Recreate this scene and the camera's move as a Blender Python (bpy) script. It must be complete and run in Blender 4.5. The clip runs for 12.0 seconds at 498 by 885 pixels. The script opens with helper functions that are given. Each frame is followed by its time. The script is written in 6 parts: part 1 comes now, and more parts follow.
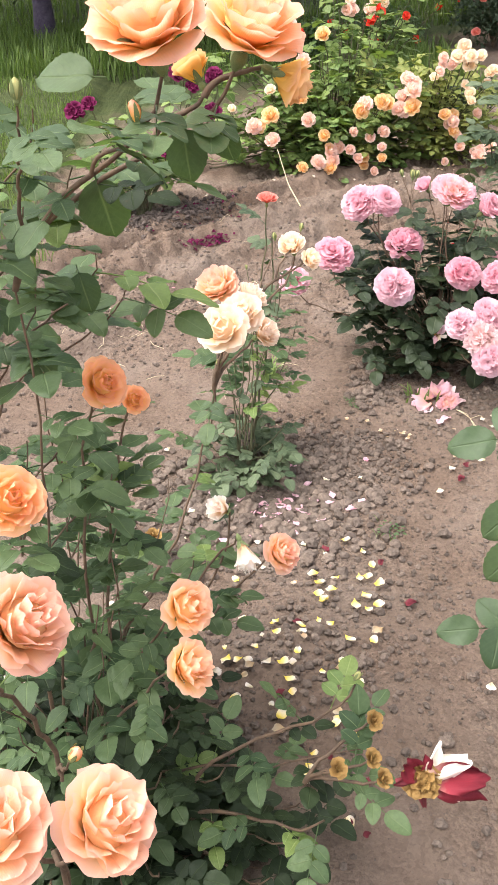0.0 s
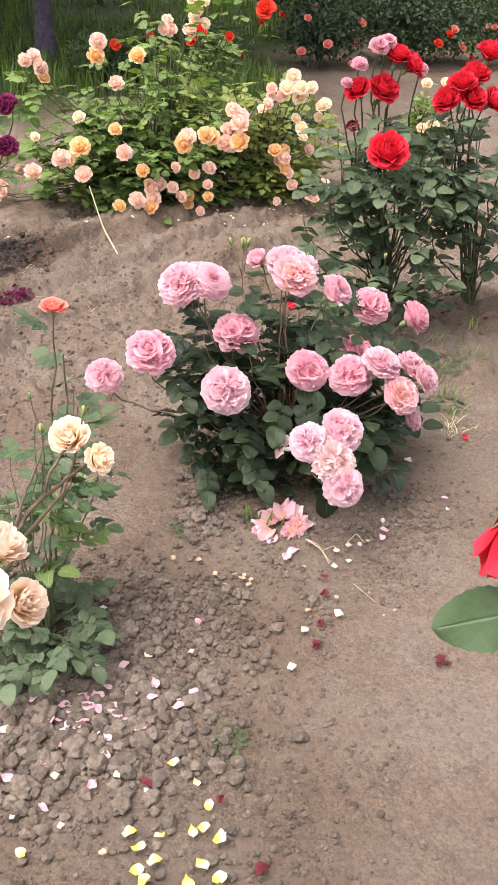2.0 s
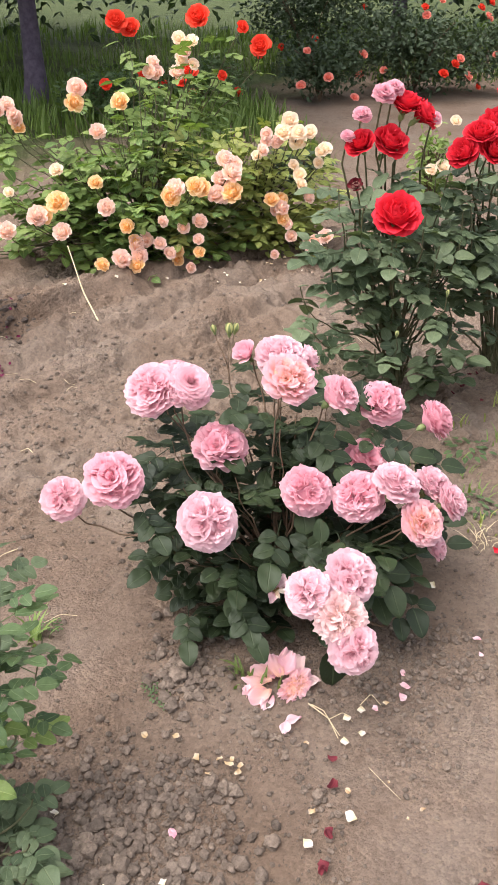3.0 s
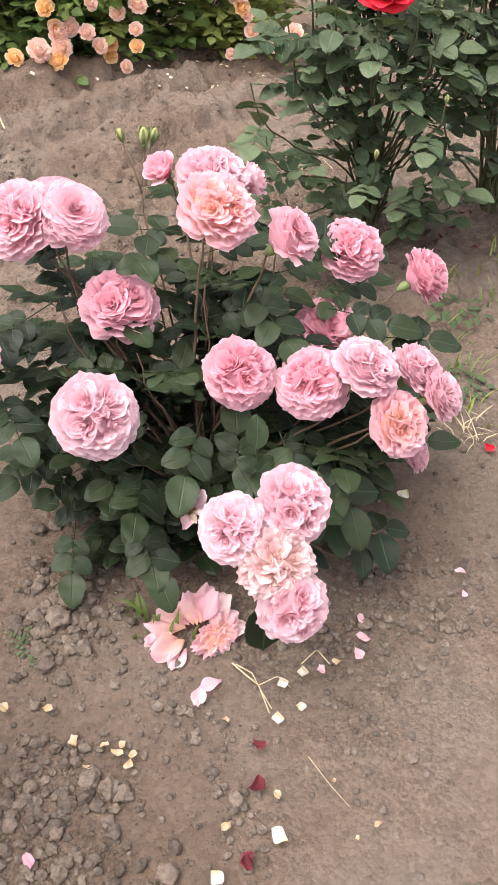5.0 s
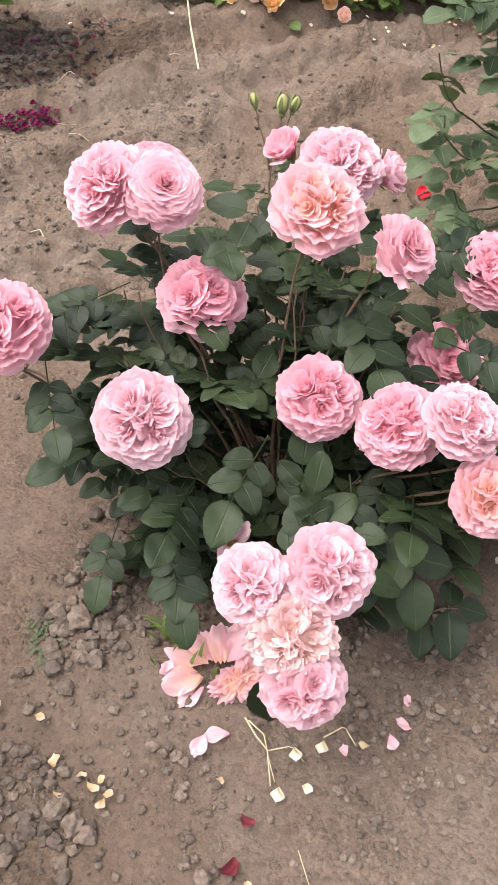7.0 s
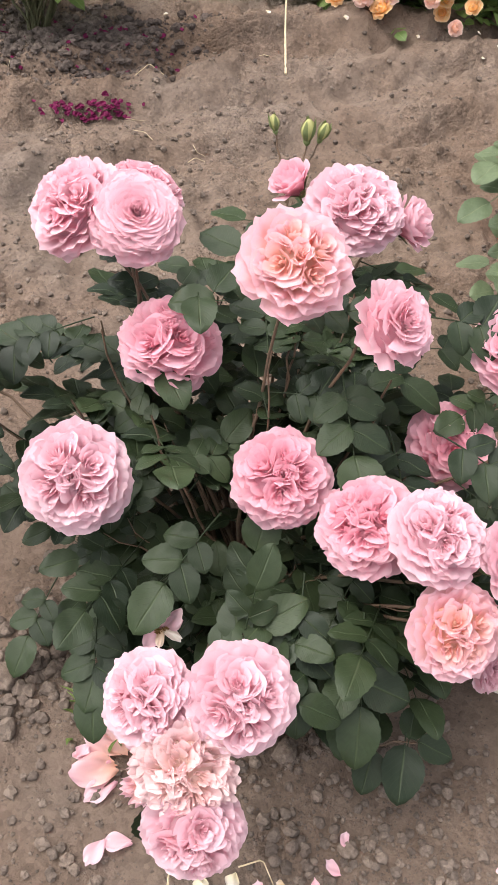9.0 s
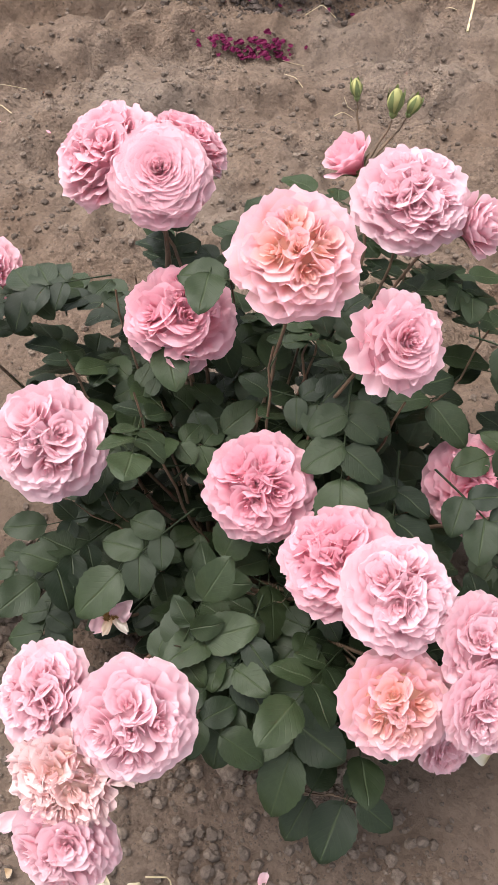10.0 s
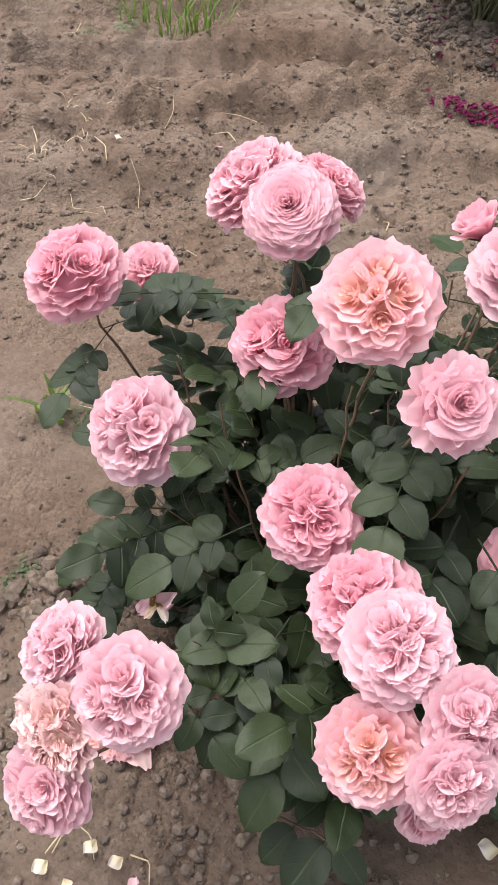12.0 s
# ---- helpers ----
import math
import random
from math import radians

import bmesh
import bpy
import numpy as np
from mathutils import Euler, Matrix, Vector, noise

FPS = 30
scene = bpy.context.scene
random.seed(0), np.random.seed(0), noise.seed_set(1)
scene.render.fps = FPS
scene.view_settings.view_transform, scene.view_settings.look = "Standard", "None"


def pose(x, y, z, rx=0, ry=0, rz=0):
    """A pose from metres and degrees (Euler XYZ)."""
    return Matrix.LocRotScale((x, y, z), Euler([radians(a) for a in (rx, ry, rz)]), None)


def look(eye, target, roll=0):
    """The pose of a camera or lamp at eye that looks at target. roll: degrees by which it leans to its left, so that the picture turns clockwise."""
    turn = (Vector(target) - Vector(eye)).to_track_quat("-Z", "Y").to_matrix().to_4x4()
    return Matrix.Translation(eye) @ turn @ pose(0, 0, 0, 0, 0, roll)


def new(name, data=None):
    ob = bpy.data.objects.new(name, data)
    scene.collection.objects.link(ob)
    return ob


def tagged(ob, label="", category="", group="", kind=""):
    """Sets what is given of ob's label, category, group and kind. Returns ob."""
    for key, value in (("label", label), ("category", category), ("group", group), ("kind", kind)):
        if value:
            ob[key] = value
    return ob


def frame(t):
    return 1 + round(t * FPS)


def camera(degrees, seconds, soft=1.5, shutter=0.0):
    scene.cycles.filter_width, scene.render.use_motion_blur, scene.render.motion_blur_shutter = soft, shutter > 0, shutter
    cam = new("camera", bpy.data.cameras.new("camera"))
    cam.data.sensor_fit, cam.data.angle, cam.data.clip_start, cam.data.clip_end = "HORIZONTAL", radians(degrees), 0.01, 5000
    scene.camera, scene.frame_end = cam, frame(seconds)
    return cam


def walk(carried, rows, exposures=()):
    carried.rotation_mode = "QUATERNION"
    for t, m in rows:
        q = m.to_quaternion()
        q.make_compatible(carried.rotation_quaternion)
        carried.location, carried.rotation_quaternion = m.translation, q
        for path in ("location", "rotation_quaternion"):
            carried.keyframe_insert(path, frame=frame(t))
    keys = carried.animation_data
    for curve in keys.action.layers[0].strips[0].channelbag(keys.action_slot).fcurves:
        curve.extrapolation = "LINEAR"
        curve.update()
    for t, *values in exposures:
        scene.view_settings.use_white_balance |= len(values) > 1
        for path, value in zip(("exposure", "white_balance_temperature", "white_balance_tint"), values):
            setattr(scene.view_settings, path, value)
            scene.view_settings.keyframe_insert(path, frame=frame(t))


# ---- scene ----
cam = camera(31.4, 12.0, soft=1.1)
PATH = [
    (0, (0.006, -0.007, 1.139), (-0.028, 1.686, 0.074), -2.3),
    (0.5, (0.032, 0.061, 1.138), (0.064, 1.751, 0.07), -1.6),
    (1, (0.058, 0.241, 1.117), (0.181, 1.928, 0.051), -0.3),
    (1.5, (0.078, 0.424, 1.119), (0.354, 2.093, 0.052), 2.0),
    (2, (0.086, 0.503, 1.148), (0.413, 2.166, 0.085), 2.3),
    (2.5, (0.124, 0.633, 1.153), (0.467, 2.319, 0.133), 2.1),
    (2.7, (0.151, 0.735, 1.153), (0.477, 2.431, 0.142), 1.4),
    (4.3, (0.325, 1.154, 0.996), (0.614, 2.738, -0.191), 0.2),
    (4.5, (0.332, 1.185, 0.976), (0.683, 2.725, -0.251), 2.3),
    (5, (0.33, 1.247, 0.945), (0.684, 2.715, -0.366), 4.2),
    (5.5, (0.322, 1.281, 0.948), (0.674, 2.719, -0.397), 4.9),
    (6, (0.336, 1.313, 0.95), (0.69, 2.741, -0.405), 6.2),
    (6.5, (0.403, 1.36, 0.932), (0.533, 2.79, -0.46), 5.0),
    (7, (0.485, 1.399, 0.924), (0.412, 2.81, -0.491), 4.1),
    (7.2, (0.511, 1.412, 0.922), (0.414, 2.821, -0.494), 4.3),
    (8.8, (0.582, 1.524, 0.899), (0.352, 2.914, -0.522), 4.9),
    (9, (0.597, 1.567, 0.895), (0.313, 2.932, -0.539), 5.5),
    (9.5, (0.65, 1.644, 0.886), (0.278, 2.928, -0.602), 6.4),
    (10, (0.71, 1.706, 0.879), (0.122, 2.846, -0.655), 4.9),
    (10.5, (0.795, 1.746, 0.89), (0.054, 2.767, -0.663), 5.8),
    (11, (0.821, 1.752, 0.89), (-0.041, 2.689, -0.652), 2.8),
    (11.5, (0.814, 1.752, 0.896), (-0.091, 2.695, -0.618), 3.2),
    (12, (0.819, 1.752, 0.899), (-0.165, 2.652, -0.591), 2.7),
]
walk(cam, [(t, look(eye, target, roll)) for t, eye, target, roll in PATH],
     exposures=[(0.0, 1.80), (1.5, 1.72), (2.5, 1.60), (5.5, 1.61), (9.0, 1.50), (12.0, 1.43)])

# ---- light: a bright, hazy overcast day ----
world = bpy.data.worlds.new("overcast_sky")
scene.world = world
world.use_nodes = True
wn, wl = world.node_tree.nodes, world.node_tree.links
sky = wn.new("ShaderNodeTexSky")
sky.sky_type = "NISHITA"
sky.sun_disc = False
SUN_UP, SUN_ROUND = radians(66), radians(258)
sky.sun_elevation, sky.sun_rotation = SUN_UP, SUN_ROUND
sky.dust_density, sky.air_density = 3.0, 1.0
grey = wn.new("ShaderNodeHueSaturation")
grey.inputs["Saturation"].default_value = 0.25
wl.new(sky.outputs["Color"], grey.inputs["Color"])
wl.new(grey.outputs["Color"], wn["Background"].inputs["Color"])
wn["Background"].inputs["Strength"].default_value = 0.15

sun_data = bpy.data.lights.new("sun", "SUN")
sun_data.energy, sun_data.angle, sun_data.color = 1.5, radians(60), (1.0, 0.95, 0.88)
sun = new("sun", sun_data)
sun_from = Vector((math.sin(SUN_ROUND) * math.cos(SUN_UP), math.cos(SUN_ROUND) * math.cos(SUN_UP), math.sin(SUN_UP)))
sun.matrix_world = look(sun_from * 30, (0, 0, 0))

# ---- materials ----


def material(name, rough=0.6, spec=0.4):
    m = bpy.data.materials.new(name)
    m.use_nodes = True
    b = m.node_tree.nodes["Principled BSDF"]
    b.inputs["Roughness"].default_value = rough
    b.inputs["Specular IOR Level"].default_value = spec
    return m, m.node_tree.nodes, m.node_tree.links, b


def noise_node(n, l, scale, detail=4.0, rough=0.6, coord="Object"):
    tc = n.new("ShaderNodeTexCoord")
    t = n.new("ShaderNodeTexNoise")
    t.inputs["Scale"].default_value, t.inputs["Detail"].default_value, t.inputs["Roughness"].default_value = scale, detail, rough
    l.new(tc.outputs[coord], t.inputs["Vector"])
    return t.outputs["Fac"]


def ramp(n, l, fac, stops):
    r = n.new("ShaderNodeValToRGB")
    e = r.color_ramp.elements
    while len(e) < len(stops):
        e.new(0.5)
    for q, (p, c) in zip(e, stops):
        q.position, q.color = p, (*c, 1)
    l.new(fac, r.inputs["Fac"])
    return r.outputs["Color"]


def mix(n, l, a, b, fac, mode="MIX"):
    m = n.new("ShaderNodeMix")
    m.data_type, m.blend_type = "RGBA", mode
    for sock, v in ((m.inputs[6], a), (m.inputs[7], b), (m.inputs[0], fac)):
        if isinstance(v, bpy.types.NodeSocket):
            l.new(v, sock)
        elif isinstance(v, tuple):
            sock.default_value = (*v, 1)
        else:
            sock.default_value = v
    return m.outputs[2]


def math_node(n, l, op, a, b=0.0, c=0.0):
    m = n.new("ShaderNodeMath")
    m.operation = op
    for sock, v in zip(m.inputs, (a, b, c)):
        if isinstance(v, bpy.types.NodeSocket):
            l.new(v, sock)
        else:
            sock.default_value = v
    return m.outputs[0]


def bump(n, l, b, height, strength, distance):
    k = n.new("ShaderNodeBump")
    k.inputs["Strength"].default_value, k.inputs["Distance"].default_value = strength, distance
    l.new(height, k.inputs["Height"])
    l.new(k.outputs["Normal"], b.inputs["Normal"])
    return k


def soil_material(name, dark, mid, light, fine=1.0, turf=False):
    m, n, l, b = material(name, 0.95, 0.15)
    big = noise_node(n, l, 2.3, 5, 0.6)
    small = noise_node(n, l, 30, 8, 0.75)
    grain = noise_node(n, l, 260, 5, 0.8)
    c1 = ramp(n, l, big, ((0.3, dark), (0.5, mid), (0.72, light)))
    c2 = ramp(n, l, small, ((0.34, (0.62, 0.60, 0.60)), (0.50, (0.97, 0.97, 0.97)), (0.66, (1.16, 1.14, 1.1))))
    c3 = ramp(n, l, grain, ((0.32, (0.50, 0.48, 0.47)), (0.5, (1.0, 1.0, 1.0)), (0.72, (1.2, 1.19, 1.17))))
    col = mix(n, l, mix(n, l, c1, c2, 0.8, "MULTIPLY"), c3, 0.75, "MULTIPLY")
    if turf:
        trodden = ramp(n, l, noise_node(n, l, 4.2, 5, 0.65), ((0.44, (0.25, 0.25, 0.25)), (0.60, (1, 1, 1))))
        col = mix(n, l, mix(n, l, c1, (0.96, 0.96, 0.96), 1.0, "MULTIPLY"), col, trodden)
    if not turf:
        geo = n.new("ShaderNodeNewGeometry")
        own = ramp(n, l, geo.outputs["Random Per Island"], ((0.0, (0.70, 0.70, 0.70)), (0.5, (0.97, 0.96, 0.95)), (1.0, (1.25, 1.23, 1.2))))
        col = mix(n, l, col, own, 1.0, "MULTIPLY")
    if turf:
        tc = n.new("ShaderNodeTexCoord")
        sep = n.new("ShaderNodeSeparateXYZ")
        l.new(tc.outputs["Object"], sep.inputs["Vector"])
        edge = math_node(n, l, "ADD", sep.outputs["Y"], math_node(n, l, "MULTIPLY", noise_node(n, l, 1.1, 5), 3.0))
        edge = math_node(n, l, "ADD", edge, math_node(n, l, "MULTIPLY", sep.outputs["X"], -1.1))
        bank = math_node(n, l, "MULTIPLY", math_node(n, l, "ADD", sep.outputs["X"], 1.0), -9.0)
        bank = math_node(n, l, "ADD", bank, math_node(n, l, "MULTIPLY", noise_node(n, l, 6.0, 5), 3.0))
        bank = math_node(n, l, "ADD", bank, math_node(n, l, "MINIMUM", math_node(n, l, "MULTIPLY", math_node(n, l, "SUBTRACT", sep.outputs["Y"], 2.7), 8.0), 7.0))
        edge = math_node(n, l, "MAXIMUM", edge, bank)
        far = ramp(n, l, math_node(n, l, "MULTIPLY", edge, 0.05), ((0.37, (0, 0, 0)), (0.41, (1, 1, 1))))
        green = ramp(n, l, noise_node(n, l, 9, 6, 0.7), ((0.3, (0.030, 0.042, 0.014)), (0.7, (0.075, 0.090, 0.034))))
        col = mix(n, l, col, green, far)
    l.new(col, b.inputs["Base Color"])
    tv = n.new("ShaderNodeTexCoord")
    cells = []
    for size in (170.0, 62.0):
        vo = n.new("ShaderNodeTexVoronoi")
        vo.inputs["Scale"].default_value = size
        warp = n.new("ShaderNodeVectorMath")
        warp.operation = "ADD"
        wn2 = n.new("ShaderNodeTexNoise")
        wn2.inputs["Scale"].default_value = size * 0.6
        sc = n.new("ShaderNodeVectorMath")
        sc.operation = "SCALE"
        sc.inputs["Scale"].default_value = 0.9 / size
        l.new(tv.outputs["Object"], wn2.inputs["Vector"])
        l.new(wn2.outputs["Color"], sc.inputs[0])
        l.new(tv.outputs["Object"], warp.inputs[0])
        l.new(sc.outputs["Vector"], warp.inputs[1])
        l.new(warp.outputs["Vector"], vo.inputs["Vector"])
        cells.append(vo)
    loose = trodden if turf else ramp(n, l, noise_node(n, l, 7, 5, 0.7), ((0.42, (0.12, 0.12, 0.12)), (0.62, (1, 1, 1))))
    crumbs = math_node(n, l, "MULTIPLY", math_node(n, l, "SUBTRACT", 1.0, cells[1].outputs["Distance"]), loose)
    fine_crumbs = math_node(n, l, "MULTIPLY", math_node(n, l, "SUBTRACT", 1.0, cells[0].outputs["Distance"]), math_node(n, l, "MULTIPLY", loose, 0.6))
    fleck = ramp(n, l, cells[0].outputs["Color"], ((0.1, (0.80, 0.79, 0.78)), (0.9, (1.14, 1.13, 1.12))))
    l.new(mix(n, l, col, fleck, 0.8, "MULTIPLY"), b.inputs["Base Color"])
    h = math_node(n, l, "ADD", math_node(n, l, "MULTIPLY", noise_node(n, l, 70, 8, 0.8), 1.0), math_node(n, l, "MULTIPLY", grain, 0.25))
    h = math_node(n, l, "ADD", h, math_node(n, l, "ADD", crumbs, fine_crumbs))
    bump(n, l, b, h, 0.8 * fine, 0.011)
    return m


SOIL = soil_material("dry_soil", (0.146, 0.099, 0.072), (0.180, 0.130, 0.101), (0.212, 0.166, 0.138), turf=True)
CLOD = soil_material("soil_clod", (0.106, 0.081, 0.067), (0.143, 0.112, 0.094), (0.188, 0.151, 0.128), 0.4)
MULCH = soil_material("dark_mulch", (0.085, 0.066, 0.060), (0.130, 0.104, 0.092), (0.190, 0.156, 0.134), 0.8)


def leaf_material(name, dark, light, vein, rough=0.5, spec=0.3, thin=0.18):
    m, n, l, b = material(name, rough, spec)
    uv = n.new("ShaderNodeUVMap")
    sep = n.new("ShaderNodeSeparateXYZ")
    l.new(uv.outputs["UV"], sep.inputs["Vector"])
    across = math_node(n, l, "ABSOLUTE", math_node(n, l, "SUBTRACT", sep.outputs["X"], 0.5))
    slant = math_node(n, l, "SUBTRACT", sep.outputs["Y"], math_node(n, l, "MULTIPLY", across, 0.75))
    side = math_node(n, l, "ABSOLUTE", math_node(n, l, "SINE", math_node(n, l, "MULTIPLY", slant, 25.0)))
    side = math_node(n, l, "SMOOTH_MIN", math_node(n, l, "MULTIPLY", side, 3.0), 1.0, 0.2)
    rib = math_node(n, l, "SMOOTH_MIN", math_node(n, l, "MULTIPLY", across, 26.0), 1.0, 0.2)
    flat = math_node(n, l, "MULTIPLY", rib, math_node(n, l, "ADD", math_node(n, l, "MULTIPLY", side, 0.14), 0.86))
    geo = n.new("ShaderNodeNewGeometry")
    info = n.new("ShaderNodeObjectInfo")
    own = math_node(n, l, "ADD", math_node(n, l, "MULTIPLY", geo.outputs["Random Per Island"], 0.5), math_node(n, l, "MULTIPLY", info.outputs["Random"], 0.5))
    body = ramp(n, l, own, ((0.1, dark), (0.9, light)))
    spots = ramp(n, l, noise_node(n, l, 160, 5, 0.7), ((0.3, (0.72, 0.74, 0.72)), (0.6, (1.0, 1.0, 1.0)), (0.85, (1.25, 1.22, 1.1))))
    body = mix(n, l, body, spots, 0.7, "MULTIPLY")
    col = mix(n, l, vein, body, flat)
    l.new(col, b.inputs["Base Color"])
    l.new(math_node(n, l, "ADD", math_node(n, l, "MULTIPLY", noise_node(n, l, 60), 0.3), rough - 0.15), b.inputs["Roughness"])
    bump(n, l, b, flat, 0.5, 0.0012)
    t = n.new("ShaderNodeBsdfTranslucent")
    l.new(mix(n, l, col, (1.3, 1.5, 0.5), 0.8, "MULTIPLY"), t.inputs["Color"])
    s = n.new("ShaderNodeMixShader")
    s.inputs["Fac"].default_value = thin
    l.new(b.outputs["BSDF"], s.inputs[1])
    l.new(t.outputs["BSDF"], s.inputs[2])
    l.new(s.outputs["Shader"], n["Material Output"].inputs["Surface"])
    return m


LEAF_DARK = leaf_material("dark_rose_leaf", (0.009, 0.016, 0.007), (0.030, 0.044, 0.018), (0.042, 0.056, 0.026), 0.50, 0.24, 0.10)
LEAF_MID = leaf_material("mid_rose_leaf", (0.040, 0.072, 0.032), (0.105, 0.152, 0.066), (0.135, 0.18, 0.085), thin=0.34)
LEAF_SIDE = leaf_material("smooth_rose_leaf", (0.040, 0.068, 0.030), (0.070, 0.106, 0.046), (0.088, 0.124, 0.060), 0.45, 0.3, 0.16)
LEAF_GREY = leaf_material("grey_green_rose_leaf", (0.040, 0.062, 0.032), (0.115, 0.145, 0.080), (0.130, 0.155, 0.088), 0.55, 0.25)
# darker copy of the mid leaf: shade inside the bush put into its colour
LEAF_SHADED = leaf_material("shaded_rose_leaf", (0.010, 0.018, 0.007), (0.030, 0.047, 0.018), (0.042, 0.060, 0.025), 0.55, 0.2, 0.12)
LEAF_BRIGHT = leaf_material("bright_bush_leaf", (0.080, 0.135, 0.040), (0.200, 0.262, 0.078), (0.23, 0.28, 0.11), thin=0.28)
LEAF_FRESH = leaf_material("fresh_green_leaf", (0.090, 0.150, 0.040), (0.200, 0.260, 0.080), (0.26, 0.31, 0.12), thin=0.3)
LEAF_YELLOW = leaf_material("yellow_green_leaf", (0.160, 0.190, 0.045), (0.310, 0.320, 0.100), (0.34, 0.34, 0.14), thin=0.3)
LEAF_FAR = leaf_material("shrub_leaf", (0.026, 0.044, 0.022), (0.070, 0.095, 0.052), (0.11, 0.14, 0.08), 0.55)
GRASS = leaf_material("grass_blade", (0.060, 0.105, 0.022), (0.150, 0.205, 0.052), (0.20, 0.26, 0.08), 0.6, 0.3, 0.3)


def petal_material(name, base, middle, edge, back=0.32, vary=0.12):
    """Colour runs from the petal's base to its edge; petals and blooms differ a little."""
    m, n, l, b = material(name, 0.65, 0.12)
    uv = n.new("ShaderNodeUVMap")
    sep = n.new("ShaderNodeSeparateXYZ")
    l.new(uv.outputs["UV"], sep.inputs["Vector"])
    wob = math_node(n, l, "MULTIPLY", math_node(n, l, "SUBTRACT", noise_node(n, l, 55, 3), 0.5), 0.35)
    col = ramp(n, l, math_node(n, l, "ADD", sep.outputs["Y"], wob), ((0.25, base), (0.66, middle), (0.97, edge)))
    geo = n.new("ShaderNodeNewGeometry")
    info = n.new("ShaderNodeObjectInfo")
    own = math_node(n, l, "ADD", math_node(n, l, "MULTIPLY", geo.outputs["Random Per Island"], 0.6), math_node(n, l, "MULTIPLY", info.outputs["Random"], 0.4))
    tone = ramp(n, l, own, ((0.0, (1 - vary, 1 - 1.5 * vary, 1 - 1.4 * vary)), (1.0, (1 + vary, 1 + 1.3 * vary, 1 + 1.2 * vary))))
    col = mix(n, l, col, tone, 1.0, "MULTIPLY")
    l.new(col, b.inputs["Base Color"])
    veins = n.new("ShaderNodeTexWave")
    veins.inputs["Scale"].default_value, veins.inputs["Distortion"].default_value = 7.0, 2.5
    l.new(uv.outputs["UV"], veins.inputs["Vector"])
    bump(n, l, b, veins.outputs["Fac"], 0.12, 0.002)
    t = n.new("ShaderNodeBsdfTranslucent")
    l.new(col, t.inputs["Color"])
    s = n.new("ShaderNodeMixShader")
    s.inputs["Fac"].default_value = back
    l.new(b.outputs["BSDF"], s.inputs[1])
    l.new(t.outputs["BSDF"], s.inputs[2])
    l.new(s.outputs["Shader"], n["Material Output"].inputs["Surface"])
    return m


PINK = petal_material("pink_petal", (0.81, 0.41, 0.49), (0.83, 0.51, 0.58), (0.84, 0.57, 0.63), 0.50, vary=0.04)
PINK_DEEP = petal_material("deep_pink_petal", (0.80, 0.37, 0.46), (0.82, 0.46, 0.54), (0.83, 0.52, 0.59), 0.50, vary=0.04)
PINK_PALE = petal_material("pale_pink_petal", (0.81, 0.47, 0.54), (0.83, 0.56, 0.62), (0.83, 0.60, 0.66), 0.50, vary=0.04)
PINK_PEACH = petal_material("peach_hearted_pink_petal", (0.86, 0.51, 0.36), (0.84, 0.52, 0.49), (0.84, 0.55, 0.61), 0.50, vary=0.04)
APRICOT = petal_material("apricot_petal", (0.94, 0.58, 0.16), (0.94, 0.57, 0.28), (0.94, 0.58, 0.44), 0.45)
APRICOT_PINK = petal_material("apricot_pink_petal", (0.91, 0.60, 0.22), (0.91, 0.61, 0.37), (0.90, 0.58, 0.47), 0.45)
GOLD = petal_material("golden_petal", (0.93, 0.60, 0.10), (0.93, 0.64, 0.20), (0.93, 0.62, 0.34), 0.45)
ORANGE = petal_material("orange_petal", (0.98, 0.70, 0.20), (0.97, 0.59, 0.24), (0.96, 0.55, 0.34), 0.35)
APRICOT_SOFT = petal_material("soft_apricot_petal", (0.94, 0.64, 0.20), (0.95, 0.64, 0.34), (0.95, 0.64, 0.48), 0.48)
CREAM = petal_material("cream_petal", (0.91, 0.66, 0.34), (0.92, 0.74, 0.54), (0.92, 0.80, 0.68), 0.45)
IVORY = petal_material("ivory_petal", (0.94, 0.74, 0.48), (0.94, 0.83, 0.72), (0.94, 0.87, 0.81), 0.45)
PEACH = petal_material("peach_petal", (0.92, 0.48, 0.10), (0.93, 0.60, 0.26), (0.94, 0.72, 0.46), 0.4)
BLUSH = petal_material("blush_petal", (0.92, 0.62, 0.38), (0.92, 0.64, 0.52), (0.92, 0.72, 0.66), 0.4)
RED = petal_material("red_petal", (0.36, 0.006, 0.016), (0.58, 0.014, 0.030), (0.70, 0.034, 0.058), 0.2, 0.2)
SCARLET = petal_material("scarlet_petal", (0.55, 0.015, 0.008), (0.74, 0.045, 0.020), (0.78, 0.085, 0.050), 0.25, 0.15)
CORAL = petal_material("coral_petal", (0.74, 0.14, 0.08), (0.78, 0.22, 0.17), (0.82, 0.34, 0.28), 0.3)
PLUM = petal_material("plum_petal", (0.08, 0.005, 0.030), (0.13, 0.010, 0.052), (0.19, 0.022, 0.085), 0.12, 0.2)
WILTED = petal_material("wilted_petal", (0.76, 0.52, 0.42), (0.84, 0.58, 0.57), (0.86, 0.66, 0.66), 0.40)
DRY_CREAM = petal_material("dry_cream_petal", (0.36, 0.25, 0.14), (0.44, 0.34, 0.23), (0.50, 0.41, 0.32), 0.15, 0.2)
DRIED = petal_material("dried_wine_petal", (0.085, 0.016, 0.022), (0.11, 0.018, 0.026), (0.15, 0.034, 0.040), 0.1, 0.3)
WINE = petal_material("wine_petal", (0.60, 0.45, 0.36), (0.20, 0.022, 0.034), (0.09, 0.010, 0.016), 0.15, 0.3)
